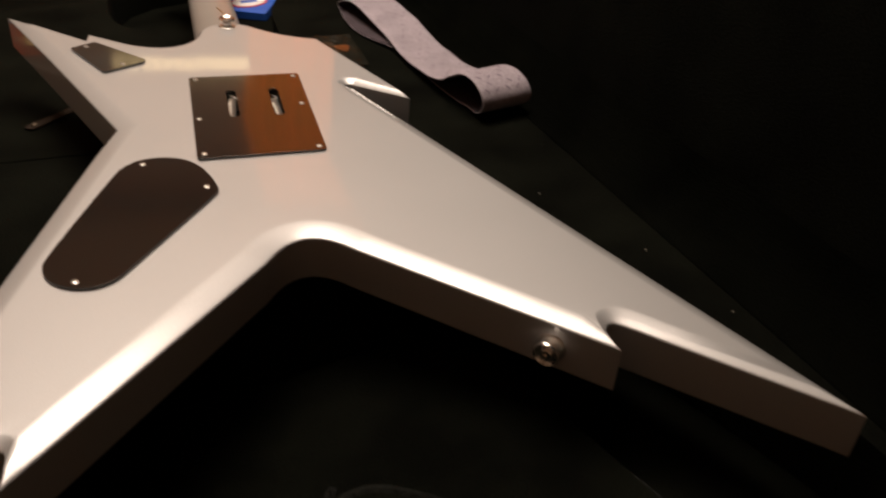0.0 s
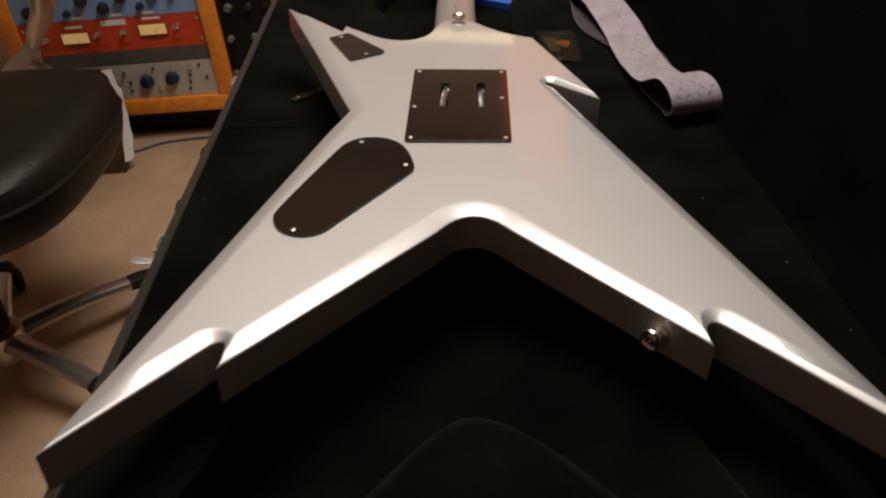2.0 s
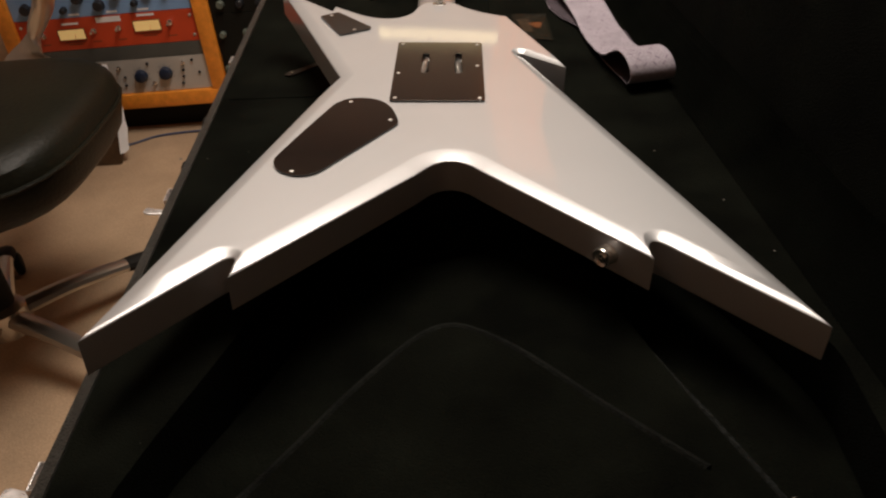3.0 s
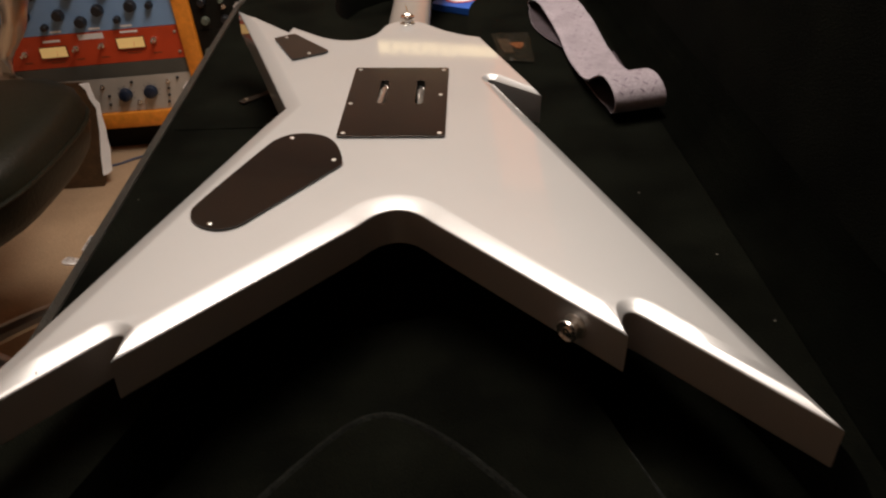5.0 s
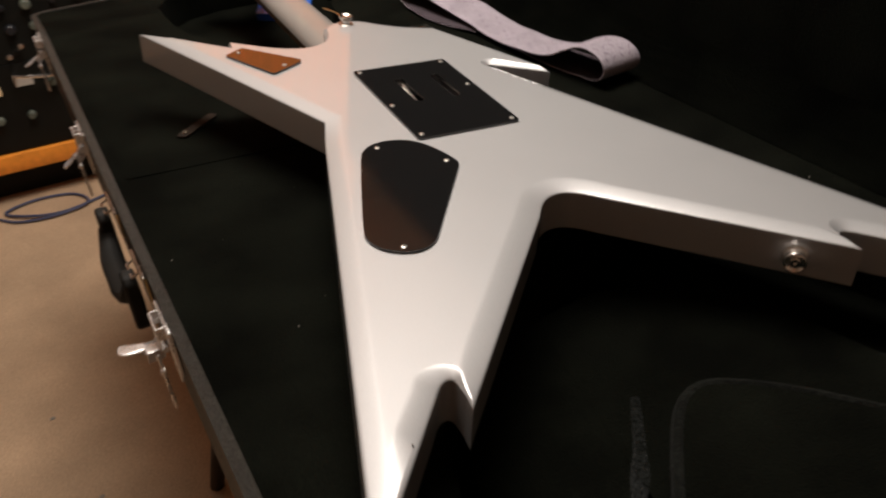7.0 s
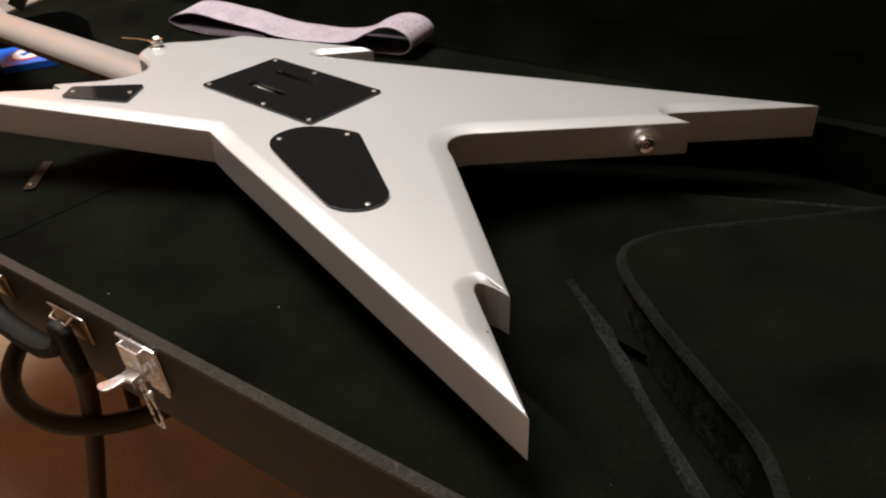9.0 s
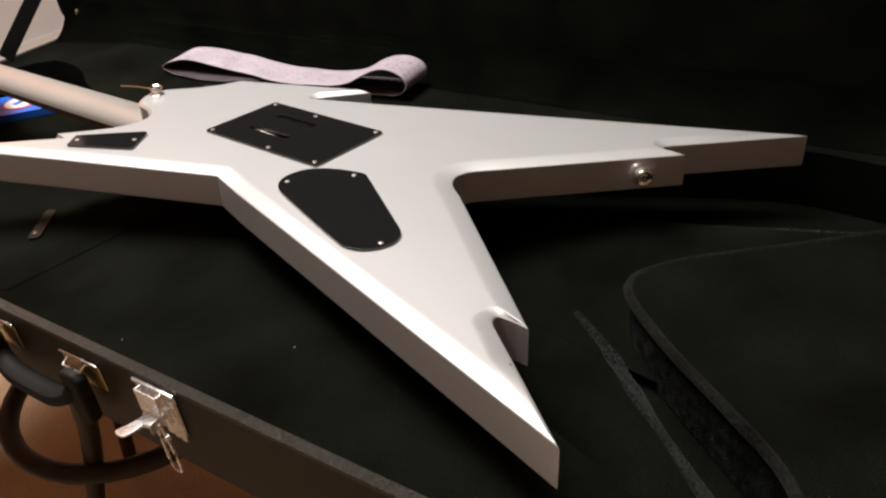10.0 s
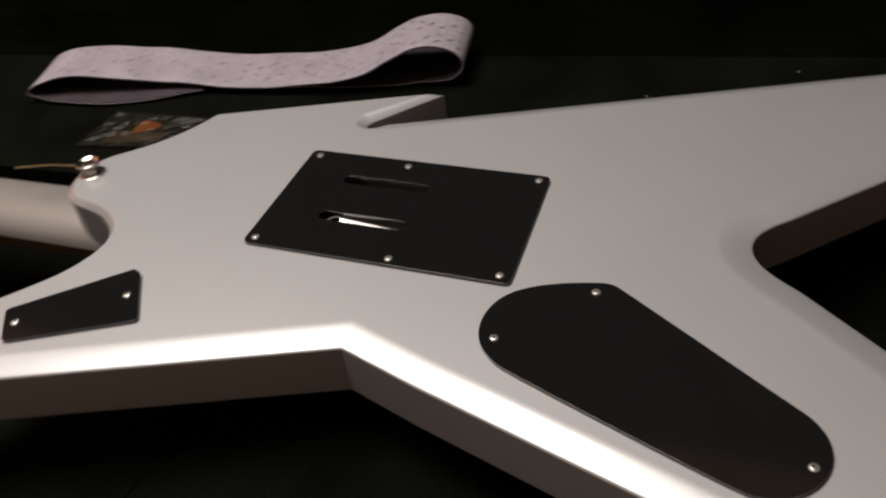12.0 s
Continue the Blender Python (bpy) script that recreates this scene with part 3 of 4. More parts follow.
    wide = Vector((0, 1, 0)).cross(along).normalized() * 0.0125
    th = Vector((0, 1, 0)) * 0.0012
    vs = [bm.verts.new(p + s * wide + q * th) for p in (p0, p1) for s, q in ((-1, -1), (1, -1), (1, 1), (-1, 1))]
    for i in range(4):
        bm.faces.new((vs[i], vs[(i + 1) % 4], vs[4 + (i + 1) % 4], vs[4 + i]))
    bm.faces.new(vs[:4][::-1]), bm.faces.new(vs[4:])
    px, py = local(0.236, 0.795)
    part("stay_rivet", lathe([(0, 0.004), (0.004, 0.0035), (0.006, 0.002), (0.006, 0)], 12, Matrix.Translation((px, py, -0.034)) @ Matrix.Rotation(radians(90), 4, "X")), CHROME, case, "small nickel rivet")
    part("lid_stay", bm, RUBBER, case, "black webbing lid stay")
    return case


# ---- the guitar, face down ----
GUITAR = Matrix.Rotation(radians(0), 4, "Z") @ Matrix(((0.995518, 0, 0.094574, 0), (0.001412, 0.999889, -0.014864, 0), (-0.094564, 0.014931, 0.995407, 0), (0, 0, 0, 1)))

OUTLINE = [  # x, y, width of the bevel there, and how far the top dips there
    (-0.2168, -0.4228, .0118), (-0.1700, -0.3632, .0135), (-0.1520, -0.3398, .0128), (-0.1470, -0.3334, .0140), (-0.1427, -0.3308, .0105), (-0.1393, -0.3309, .0070, .0002), (-0.1380, -0.3342, .0040, .0006), (-0.1380, -0.3390, .0026, .0010), (-0.1379, -0.3450, .0018, .0017),
    (-0.1390, -0.3545, .0014, .0028), (-0.1325, -0.3469, .0056, .0016), (-0.1285, -0.3422, .0090, .0009), (-0.1220, -0.3346, .0140, .0001), (-0.1080, -0.3182, .0155),
    (-0.0140, -0.2080, .0170), (-0.0060, -0.1965, .0170), (0.0020, -0.1885, .0170), (0.0120, -0.1842, .0170), (0.0225, -0.1855, .0165), (0.0320, -0.1920, .0160), (0.0410, -0.2020, .0155),
    (0.1280, -0.2897, .0135), (0.1420, -0.3038, .0130, .0001), (0.1540, -0.3159, .0062, .0012), (0.1620, -0.3240, .0014, .0028),
    (0.1598, -0.3115, .0020, .0010), (0.1618, -0.3040, .0050, .0001), (0.1655, -0.3008, .0105), (0.1708, -0.3022, .0130), (0.1900, -0.3224, .0120),
    (0.2624, -0.3966, .0105), (0.0910, 0.0482, .0116), (0.0840, 0.0565, .0065), (0.0860, 0.0612, .0070), (0.0915, 0.0590, .0080),
    (0.1345, 0.0240, .0035), (0.1225, 0.0558, .0030), (0.0800, 0.1725, .0040), (0.0640, 0.1785, .0040), (0.0450, 0.1890, .0040), (0.0290, 0.2035, .0040), (0.0180, 0.2180, .0050),
    (0.0040, 0.2262, .0060), (-0.0110, 0.2262, .0060), (-0.0245, 0.2195, .0060), (-0.0320, 0.2070, .0050), (-0.0345, 0.1920, .0040), (-0.0385, 0.1785, .0040), (-0.0470, 0.1672, .0040), (-0.0578, 0.1608, .0040),
    (-0.0707, 0.1598, .0040), (-0.0867, 0.1655, .0040), (-0.0985, 0.1735, .0040), (-0.1200, 0.1905, .0030), (-0.1322, 0.1985, .0015), (-0.1342, 0.1835, .0020), (-0.1800, 0.2313, .0030),
    (-0.2090, 0.2615, .0065), (-0.1880, 0.2094, .0125), (-0.1600, 0.1393, .0135), (-0.1017, -0.0105, .0145), (-0.1147, -0.0520, .0142)]


BEVEL = 0.0031        # how far the bevels fall
CURVED = ((2, 9), (14, 21), (25, 30), (31, 35), (37, 54))


def smooth_outline():
    """The outline with its curved runs rounded by corner cutting: corners, bevel widths and dips."""
    knots = [(Vector(k[:2]), k[2], k[3] if len(k) > 3 else 0.0) for k in OUTLINE]
    out = []
    i = 0
    while i < len(knots):
        run = next((r for r in CURVED if r[0] == i), None)
        if not run:
            out.append(knots[i])
            i += 1
            continue
        line = knots[run[0]:run[1]]
        for _ in range(2):
            cut = [line[0]]
            for (p, u, d), (q, v, e) in zip(line, line[1:]):
                cut += [(p.lerp(q, f), u + (v - u) * f, d + (e - d) * f) for f in (0.25, 0.75)]
            line = cut + [line[-1]]
        out += line
        i = run[1]
    return [tuple(p) for p, _, _ in out], [u for _, u, _ in out], [d for _, _, d in out]


def screw(parent, x, y, z=0.0012, r=0.0025):
    prof = [(0, 0.0004), (r * 0.30, 0.0005), (r * 0.42, 0.0016), (r * 0.75, 0.0014), (r, 0.0005), (r * 1.02, -0.001)]
    part("screw", lathe(prof, 14, Matrix.Translation((x, y, z))), STEEL, parent, "small nickel screw")


def flush_plate(name, outline, holes, screws, parent, label):
    ob = softened(part(name, sheet_with_holes(outline, holes, 0.0003, 0.0021), PLASTIC, parent, label), 0.0008, 2)
    for x, y in screws:
        screw(ob, x, y)
    return ob


def slot(x, y0, y1, r):
    return [(x + r * math.cos(a), y1 + r * math.sin(a)) for a in [math.pi * k / 6 for k in range(7)]] + \
           [(x - r * math.cos(a), y0 - r * math.sin(a)) for a in [math.pi * k / 6 for k in range(7)]]


def guitar():
    g = thing("electric_guitar", "silver star-shaped electric guitar lying face down in its case", "guitar", GUITAR)
    outer, widths, dips = smooth_outline()
    n = len(outer)
    bm = bmesh.new()
    rings = []
    for z, k, flat in ((-0.0330, 0.0008, True), (-0.0325, 0.0002, True), (-0.0319, 0.0, True), (-0.0043, 0.0, True), (-0.0038, 0.0002, True), (-0.0034, 0.0006, True),
                       (-BEVEL, 0.0010, True), (-0.78 * BEVEL, 0.16, False), (-0.52 * BEVEL, 0.38, False), (-0.27 * BEVEL, 0.62, False), (-0.085 * BEVEL, 0.84, False), (-0.02 * BEVEL, 0.97, False), (0.0, 1.08, False)):
        ins = [k] * n if flat else [0.0010 + (wd - 0.0010) * k for wd in widths]
        rings.append([bm.verts.new((x, y, z if flat else -d + z * (BEVEL - d) / BEVEL)) for (x, y), d in zip(outset(outer, ins), dips)])
    for a, b in zip(rings, rings[1:]):
        for i in range(n):
            j = (i + 1) % n
            bm.faces.new((a[i], a[j], b[j], b[i]))
    low2, top = rings[0], rings[-1]
    well = [(-0.036, -0.050), (0.036, -0.050), (0.036, 0.062), (-0.036, 0.062)]
    hole = [bm.verts.new((x, y, 0.0)) for x, y in well]
    deep = [bm.verts.new((x, y, -0.028)) for x, y in well]
    for i in range(4):
        bm.faces.new((hole[i], hole[(i + 1) % 4], deep[(i + 1) % 4], deep[i]))
    bm.faces.new(deep)
    filled(bm, [top, hole])
    bm.faces.new(low2[::-1])
    crisp = part("body", bm, SILVER, g, "bevelled body in metallic silver paint").modifiers.new("flat_bevels", "WEIGHTED_NORMAL")
    crisp.weight, crisp.keep_sharp = 60, True
    part("tremolo_well", rounded(-0.0355, 0.0355, -0.0495, 0.0615, -0.0278, -0.024, 0.001), DARKHOLE, g, "dark tremolo cavity")
    for x, y, r in ((-0.1760, -0.3660, 0.0005),):
        part("paint_chip", lathe([(0, 0.0001), (r * 0.8, 0.0001), (r, -0.0003)], 9, Matrix.Translation((x, y, -0.0016)) @ Matrix.Diagonal((1.0, 1.5, 1.0, 1.0))), DARKHOLE, g, "small dark paint chip")
    # the three covers
    cover = flush_plate("tremolo_cover", fillet([(-0.0462, -0.0765), (0.0462, -0.0735), (0.0462, 0.0775), (-0.0462, 0.0755)], 0.004),
                        [slot(-0.0145, -0.005, 0.040, 0.0038), slot(0.0203, -0.005, 0.041, 0.0038)],
                        [(-0.041, 0.070), (0.041, 0.071), (-0.0415, -0.010), (0.040, 0.0115), (-0.041, -0.070), (0.0412, -0.068)], g, "glossy black tremolo cover with two slots")
    for x, y0, deep, lean in ((-0.0140, 0.031, -0.0026, -0.085), (0.0200, 0.036, -0.0058, 0.04)):
        coil = [(x + 0.0031 * math.cos(k * 0.785) + lean * 0.00016 * k, y0 - 0.00016 * k, deep - 0.0006 * math.sin(k / 124) + 0.0031 * math.sin(k * 0.785)) for k in range(450)]
        spring = part("spring", tube(coil, 0.00050, 6), STEEL, g, "coiled tremolo spring")
        hook = [(x + 0.0030, y0, deep), (x + 0.0022, y0 + 0.003, deep + 0.0022), (x - 0.0004, y0 + 0.006, deep + 0.0026), (x - 0.0020, y0 + 0.009, deep + 0.0008), (x - 0.0010, y0 + 0.011, deep - 0.0030)]
        part("hook", tube(spline(hook, 4), 0.0005, 6), STEEL, spring, "bent spring end")
    ctrl = [(-0.0345, -0.1200), (-0.0385, -0.1030), (-0.0450, -0.0870), (-0.0535, -0.0765), (-0.0640, -0.0715), (-0.0760, -0.0705), (-0.0870, -0.0740), (-0.0955, -0.0825), (-0.1000, -0.0910),
            (-0.1350, -0.1900), (-0.1352, -0.2000), (-0.1315, -0.2105), (-0.1230, -0.2185), (-0.1120, -0.2222), (-0.1020, -0.2205), (-0.0940, -0.2145), (-0.0885, -0.2060), (-0.0372, -0.1290), (-0.0350, -0.1250)]
    flush_plate("control_cover", cut_corners(ctrl, 2), [], [(-0.0825, -0.080), (-0.042, -0.118), (-0.117, -0.215)], g, "glossy black control cover")
    flush_plate("switch_cover", fillet([(-0.1445, 0.1562), (-0.1140, 0.0955), (-0.0830, 0.1165), (-0.0805, 0.1220), (-0.1250, 0.1714)], 0.003, 3), [], [(-0.1315, 0.159), (-0.0995, 0.113)], g, "small glossy black switch cover")
    # strap buttons
    def button(name, m, label):
        ob = part(name, lathe([(0, 0.0078), (0.0010, 0.0078), (0.0012, 0.0092), (0.0030, 0.0092), (0.0036, 0.0082), (0.0050, 0.0084), (0.0066, 0.0096), (0.0075, 0.0093), (0.0078, 0.0080), (0.0066, 0.0064), (0.0046, 0.0050), (0.0042, 0.0030), (0.0046, 0.0016)], 24, m), CHROME, g, label)
        part("washer", lathe([(0.0040, 0.0017), (0.0074, 0.0017), (0.0084, 0.0010), (0.0086, 0.0)], 24, m), STEEL, ob, "pale metal washer")
    d = Vector((0.1620 - 0.0410, -0.3240 + 0.2020, 0)).normalized()
    nrm = Vector((d.y, -d.x, 0))
    face = Matrix.Translation((0.1345, -0.2963, -0.0188)) @ nrm.to_track_quat("Z", "Y").to_matrix().to_4x4()
    button("strap_button", face, "round nickel strap button")
    button("strap_button", Matrix.Translation((-0.004, 0.2135, -0.001)), "nickel strap button on the heel")
    # neck
    def axis(y):
        f = (y - 0.24) / 0.26
        return -0.0083 - 0.0041 * f, -0.0384 - 0.0025 * f

    rings = []
    bm = bmesh.new()
    for k in range(15):
        y = 0.165 + (0.600 - 0.165) * k / 14
        cx, cz = axis(y)
        half = 0.0266 - 0.003 * (y - 0.24) / 0.36
        rings.append([bm.verts.new((cx + half * math.cos(math.pi * i / 14), y, cz + 0.016 * math.sin(math.pi * i / 14) ** 0.9)) for i in range(15)])
    for a, b in zip(rings, rings[1:]):
        for i in range(14):
            bm.faces.new((a[i], a[i + 1], b[i + 1], b[i]))
        bm.faces.new((a[14], a[0], b[0], b[14]))
    bm.faces.new(rings[0]), bm.faces.new(rings[-1][::-1])
    part("neck", bm, NECK, g, "rounded neck in satin silver finish")
    (xa, za), (xb, zb) = axis(0.12), axis(0.60)
    bm = prism([(xa - 0.0270, 0.120), (xa + 0.0270, 0.120), (xb + 0.0238, 0.600), (xb - 0.0238, 0.600)], -0.0070, -0.0003)
    for v in bm.verts:
        v.co.z += axis(v.co.y)[1]
    part("fretboard", bm, BROWNWOOD, g, "dark fretboard facing down")
    head = [(0.024, 0.0), (0.060, 0.100), (0.050, 0.120), (0.010, 0.090), (-0.010, 0.090), (-0.050, 0.120), (-0.060, 0.100), (-0.024, 0.0)]
    bm = prism(head, -0.014, 0.0)
    bm.transform(Matrix.Translation((xb, 0.6005, zb + 0.006)) @ Matrix.Rotation(radians(-8), 4, "X"))
    softened(part("headstock", bm, SILVER, g, "forked silver headstock"), 0.002, 2)
    part("bridge", rounded(-0.045, 0.045, -0.085, -0.050, -0.055, -0.0347, 0.002), CHROME, g, "metal bridge under the body")
    # a bent string end at the heel
    part("string_end", tube([(-0.003, 0.218, 0.0045), (-0.006, 0.245, 0.0035), (-0.010, 0.272, 0.0005)], 0.0006, 6), BRASS, g, "loose brass wire end")
    return g


# ---- things lying in the case ----
def guitar_strap():
    strap = thing("guitar_strap", "folded lilac woven guitar strap with a grey print", "guitar strap", SLOPE)
    a, b = Vector((0.168, 0.430, 0)), Vector((0.228, 0.058, 0))
    along = (b - a).normalized()
    across = Vector((-along.y, along.x, 0))
    length = (b - a).length
    # side view of the loop: distance along, height above the padding
    prof = [(0.16, 0.002), (0.10, 0.002), (0.04, 0.002), (0.008, 0.004), (-0.004, 0.009), (0.006, 0.016), (0.030, 0.0205), (0.060, 0.0195), (0.100, 0.014), (0.180, 0.0060), (0.250, 0.0075), (0.300, 0.015), (0.326, 0.027),
            (0.345, 0.0345), (0.362, 0.0355), (0.377, 0.030), (0.383, 0.020), (0.378, 0.010), (0.366, 0.004), (0.340, 0.002), (0.270, 0.002), (0.200, 0.002)]
    pts = spline([(s, 0, h) for s, h in prof], 6)
    half = 0.0252

    def place(s, u, h, low=False, tail=False):
        if tail:
            u += 0.006 * min(max((0.376 - s) / 0.03, 0), 1)
        if low:
            u -= 0.016 * math.sin(math.pi * min(max(s / 0.16, 0), 1))
        return a + along * (s * length / 0.3677) + across * (u + 0.006 * math.sin(s * 16)) + Vector((0, 0, PAD + 0.001 + h))

    face, back = bmesh.new(), bmesh.new()
    rows, under = [], []
    for i, p in enumerate(pts):
        q0, q1 = pts[max(i - 1, 0)], pts[min(i + 1, len(pts) - 1)]
        t = (q1 - q0).normalized()
        nx, nz = t.z, -t.x
        low, tail = i < 19, i > len(pts) - 26
        ring, inner = [[], []], [[], []]
        for u in (-half, -half * 0.6, -half * 0.2, half * 0.2, half * 0.6, half):
            lift = max(0.0012 * math.sin(p.x * 60 + u * 40), 0)
            for side, off in ((ring[0], -0.0003 if low or tail else -0.0008), (ring[1], 0.0002)):
                side.append(face.verts.new(place(p.x + nx * off, u, p.z + nz * off + lift, low, tail)))
            for side, off in ((inner[0], 0.00025), (inner[1], 0.0010)):
                side.append(back.verts.new(place(p.x + nx * off, u * 0.985, p.z + nz * off + lift, low, tail)))
        rows.append(ring[0] + ring[1][::-1]), under.append(inner[0] + inner[1][::-1])
    for bm, loops in ((face, rows), (back, under)):
        for r0, r1 in zip(loops, loops[1:]):
            for k in range(12):
                bm.faces.new((r0[k], r0[(k + 1) % 12], r1[(k + 1) % 12], r1[k]))
        bm.faces.new(loops[0][::-1]), bm.faces.new(loops[-1])
    part("webbing", face, STRAP, strap, "lilac woven webbing")
    part("backing", back, STRAPBACK, strap, "dark violet backing of the strap")
    # small slanted marks of the print on the upper layer
    rnd = random.Random(5)
    bm = bmesh.new()
    top = [pts[36]]
    for p in pts[37:98]:
        if (p - top[-1]).length > 0.0065:
            top.append(p)
    for i in range(0, len(top) - 1):
        p, q = top[i], top[i + 1]
        t = (q - p).normalized()
        nz, nx = abs(t.x) + 0.2, -t.z
        for col in range(-2, 3):
            if rnd.random() < 0.5:
                continue
            u = col * 0.0105 + (0.005 if i % 2 else 0) - 0.002
            if abs(u) > half - 0.003:
                continue
            s0, h0 = p.x, p.z
            vs = []
            sg = 1 if (i + col) % 2 else -1
            lift = max(0.0012 * math.sin(p.x * 60 + u * 40), 0)
            for ds, du in ((-0.0024, -0.0014 * sg), (-0.0016, -0.0022 * sg), (0.0024, 0.0014 * sg), (0.0016, 0.0022 * sg)):
                vs.append(bm.verts.new(place(s0 + t.x * ds - t.z * 0.0014, u + du, h0 + t.z * ds + t.x * 0.0014 + lift)))
            bm.faces.new(vs)
    tagged(part("print", bm, STRAPMARK, strap), "small grey slanted marks", kind="stuff")
    return strap


def pick_bag():
    bag = thing("plastic_bag", "small clear plastic bag with an orange plectrum lying on plush", "bag", SLOPE)
    pts = [(0.089, 0.338), (0.137, 0.330), (0.138, 0.222), (0.098, 0.238)]
    rnd = random.Random(21)
    a, b, c, d = [Vector((x, y, 0)) for x, y in pts]
    bm = bmesh.new()
    grid = []
    for i in range(11):
        row = []
        for j in range(17):
            p = a.lerp(b, i / 10).lerp(d.lerp(c, i / 10), j / 16)
            edge = min(i, 10 - i, j, 16 - j)
            row.append(bm.verts.new(p + Vector((rnd.uniform(-0.0008, 0.0008), rnd.uniform(-0.0008, 0.0008), PAD + 0.0028 + (rnd.uniform(0, 0.0026) if edge else 0)))))
        grid.append(row)
    for r0, r1 in zip(grid, grid[1:]):
        for j in range(16):
            bm.faces.new((r0[j], r0[j + 1], r1[j + 1], r1[j]))
    bmesh.ops.solidify(bm, geom=bm.faces[:], thickness=0.0004)
    part("sleeve", bm, PLASTICBAG, bag, "creased clear plastic", smooth=False)
    pick = [(0.108, 0.300), (0.130, 0.296), (0.1235, 0.268)]
    part("plectrum", prism(fillet(pick, 0.006, 4), PAD + 0.0014, PAD + 0.0024), PICK, bag, "orange plectrum")
    part("card", prism([(0.096, 0.318), (0.1125, 0.315), (0.1155, 0.262), (0.104, 0.266)], PAD + 0.0012, PAD + 0.0020), BROWNWOOD, bag, "brown card")


def string_pack():
    pack = thing("string_packet", "flat blue string packet with a round white badge", "packet", SLOPE @ pose(0, 0, NEST))
    corners = [(0.062, 0.614), (0.092, 0.700), (0.022, 0.755), (-0.008, 0.669)]
    softened(part("sleeve", prism(fillet(corners, 0.004, 3), 0.0005, 0.012), BLUECARD, pack, "blue card sleeve"), 0.001, 2)
    m = Matrix.Translation((0.044, 0.684, 0))
    part("ring", lathe([(0, 0.0127), (0.029, 0.0127), (0.029, 0.0121)], 28, m), REDCARD, pack, "red ring")
    part("badge", lathe([(0, 0.0133), (0.025, 0.0133), (0.025, 0.0128)], 28, m), WHITECARD, pack, "white round badge")
    part("mark", boxed(0.032, 0.056, 0.678, 0.690, 0.0134, 0.0137), BLUECARD, pack, "small blue mark")


def lint():
    bm = bmesh.new()
    rnd = random.Random(11)
    for x, y, z in ((-0.247, -0.0482, PAD), (-0.1836, -0.1762, PAD), (0.2447, -0.1991, PAD), (0.262, -0.28, PAD), (0.20, -0.515, PAD), (0.205, -0.10, PAD)):
        r = 0.0005 + 0.0003 * rnd.random()
        bmesh.ops.create_icosphere(bm, subdivisions=1, radius=r, matrix=Matrix.Translation((x, y, z + r * 0.4)) @ Matrix.Diagonal((1.5, 0.8, 0.6, 1)))
    for i in range(70):
        x, y = rnd.uniform(-0.22, 0.26), rnd.uniform(-0.55, 0.55)
        if -0.12 < x < 0.2:
            continue
        r = 0.00015 + 0.0002 * rnd.random()
        bmesh.ops.create_icosphere(bm, subdivisions=1, radius=r, matrix=Matrix.Translation((x, y, PAD + r * 0.4)))
    bm.transform(SLOPE)
    single("lint", bm, FLUFF, "pale specks of lint on black plush", "lint", kind="stuff")


# ---- round the case ----
def stool():
    s = thing("bar_stool", "dark brown bar stool with a foot ring under the case", "stool", Matrix())
    cx, cy, r = -0.108, 0.3025, 0.160
    part("seat", lathe([(0, 0), (0.17, 0), (0.18, -0.012), (0.17, -0.03), (0, -0.03)], 28, Matrix.Translation((-0.10, 0.16, BASE - 0.0065))), BROWNWOOD, s, "round wooden seat")
    ring = [(cx + r * math.cos(math.tau * k / 40), cy + r * math.sin(math.tau * k / 40), -0.378) for k in range(40)]
    part("foot_ring", tube(ring, 0.0125, 12, closed=True), DARKWOOD, s, "round foot ring")
    for top, knee, foot in (((-0.250, 0.080), (-0.224, 0.221), (-0.272, 0.336)), ((0.02, 0.06), (0.045, 0.215), (0.07, 0.24)), ((-0.10, 0.27), (-0.08, 0.435), (-0.07, 0.55)), ((0.0, 0.24), (0.02, 0.385), (0.08, 0.52))):
        pts = [Vector((*top, BASE - 0.02)), Vector((*knee, -0.378)), Vector((*foot, FLOOR + 0.001))]
        part("leg", tube(spline(pts, 5), 0.0112, 12), DARKWOOD, s, "near-black wooden leg")


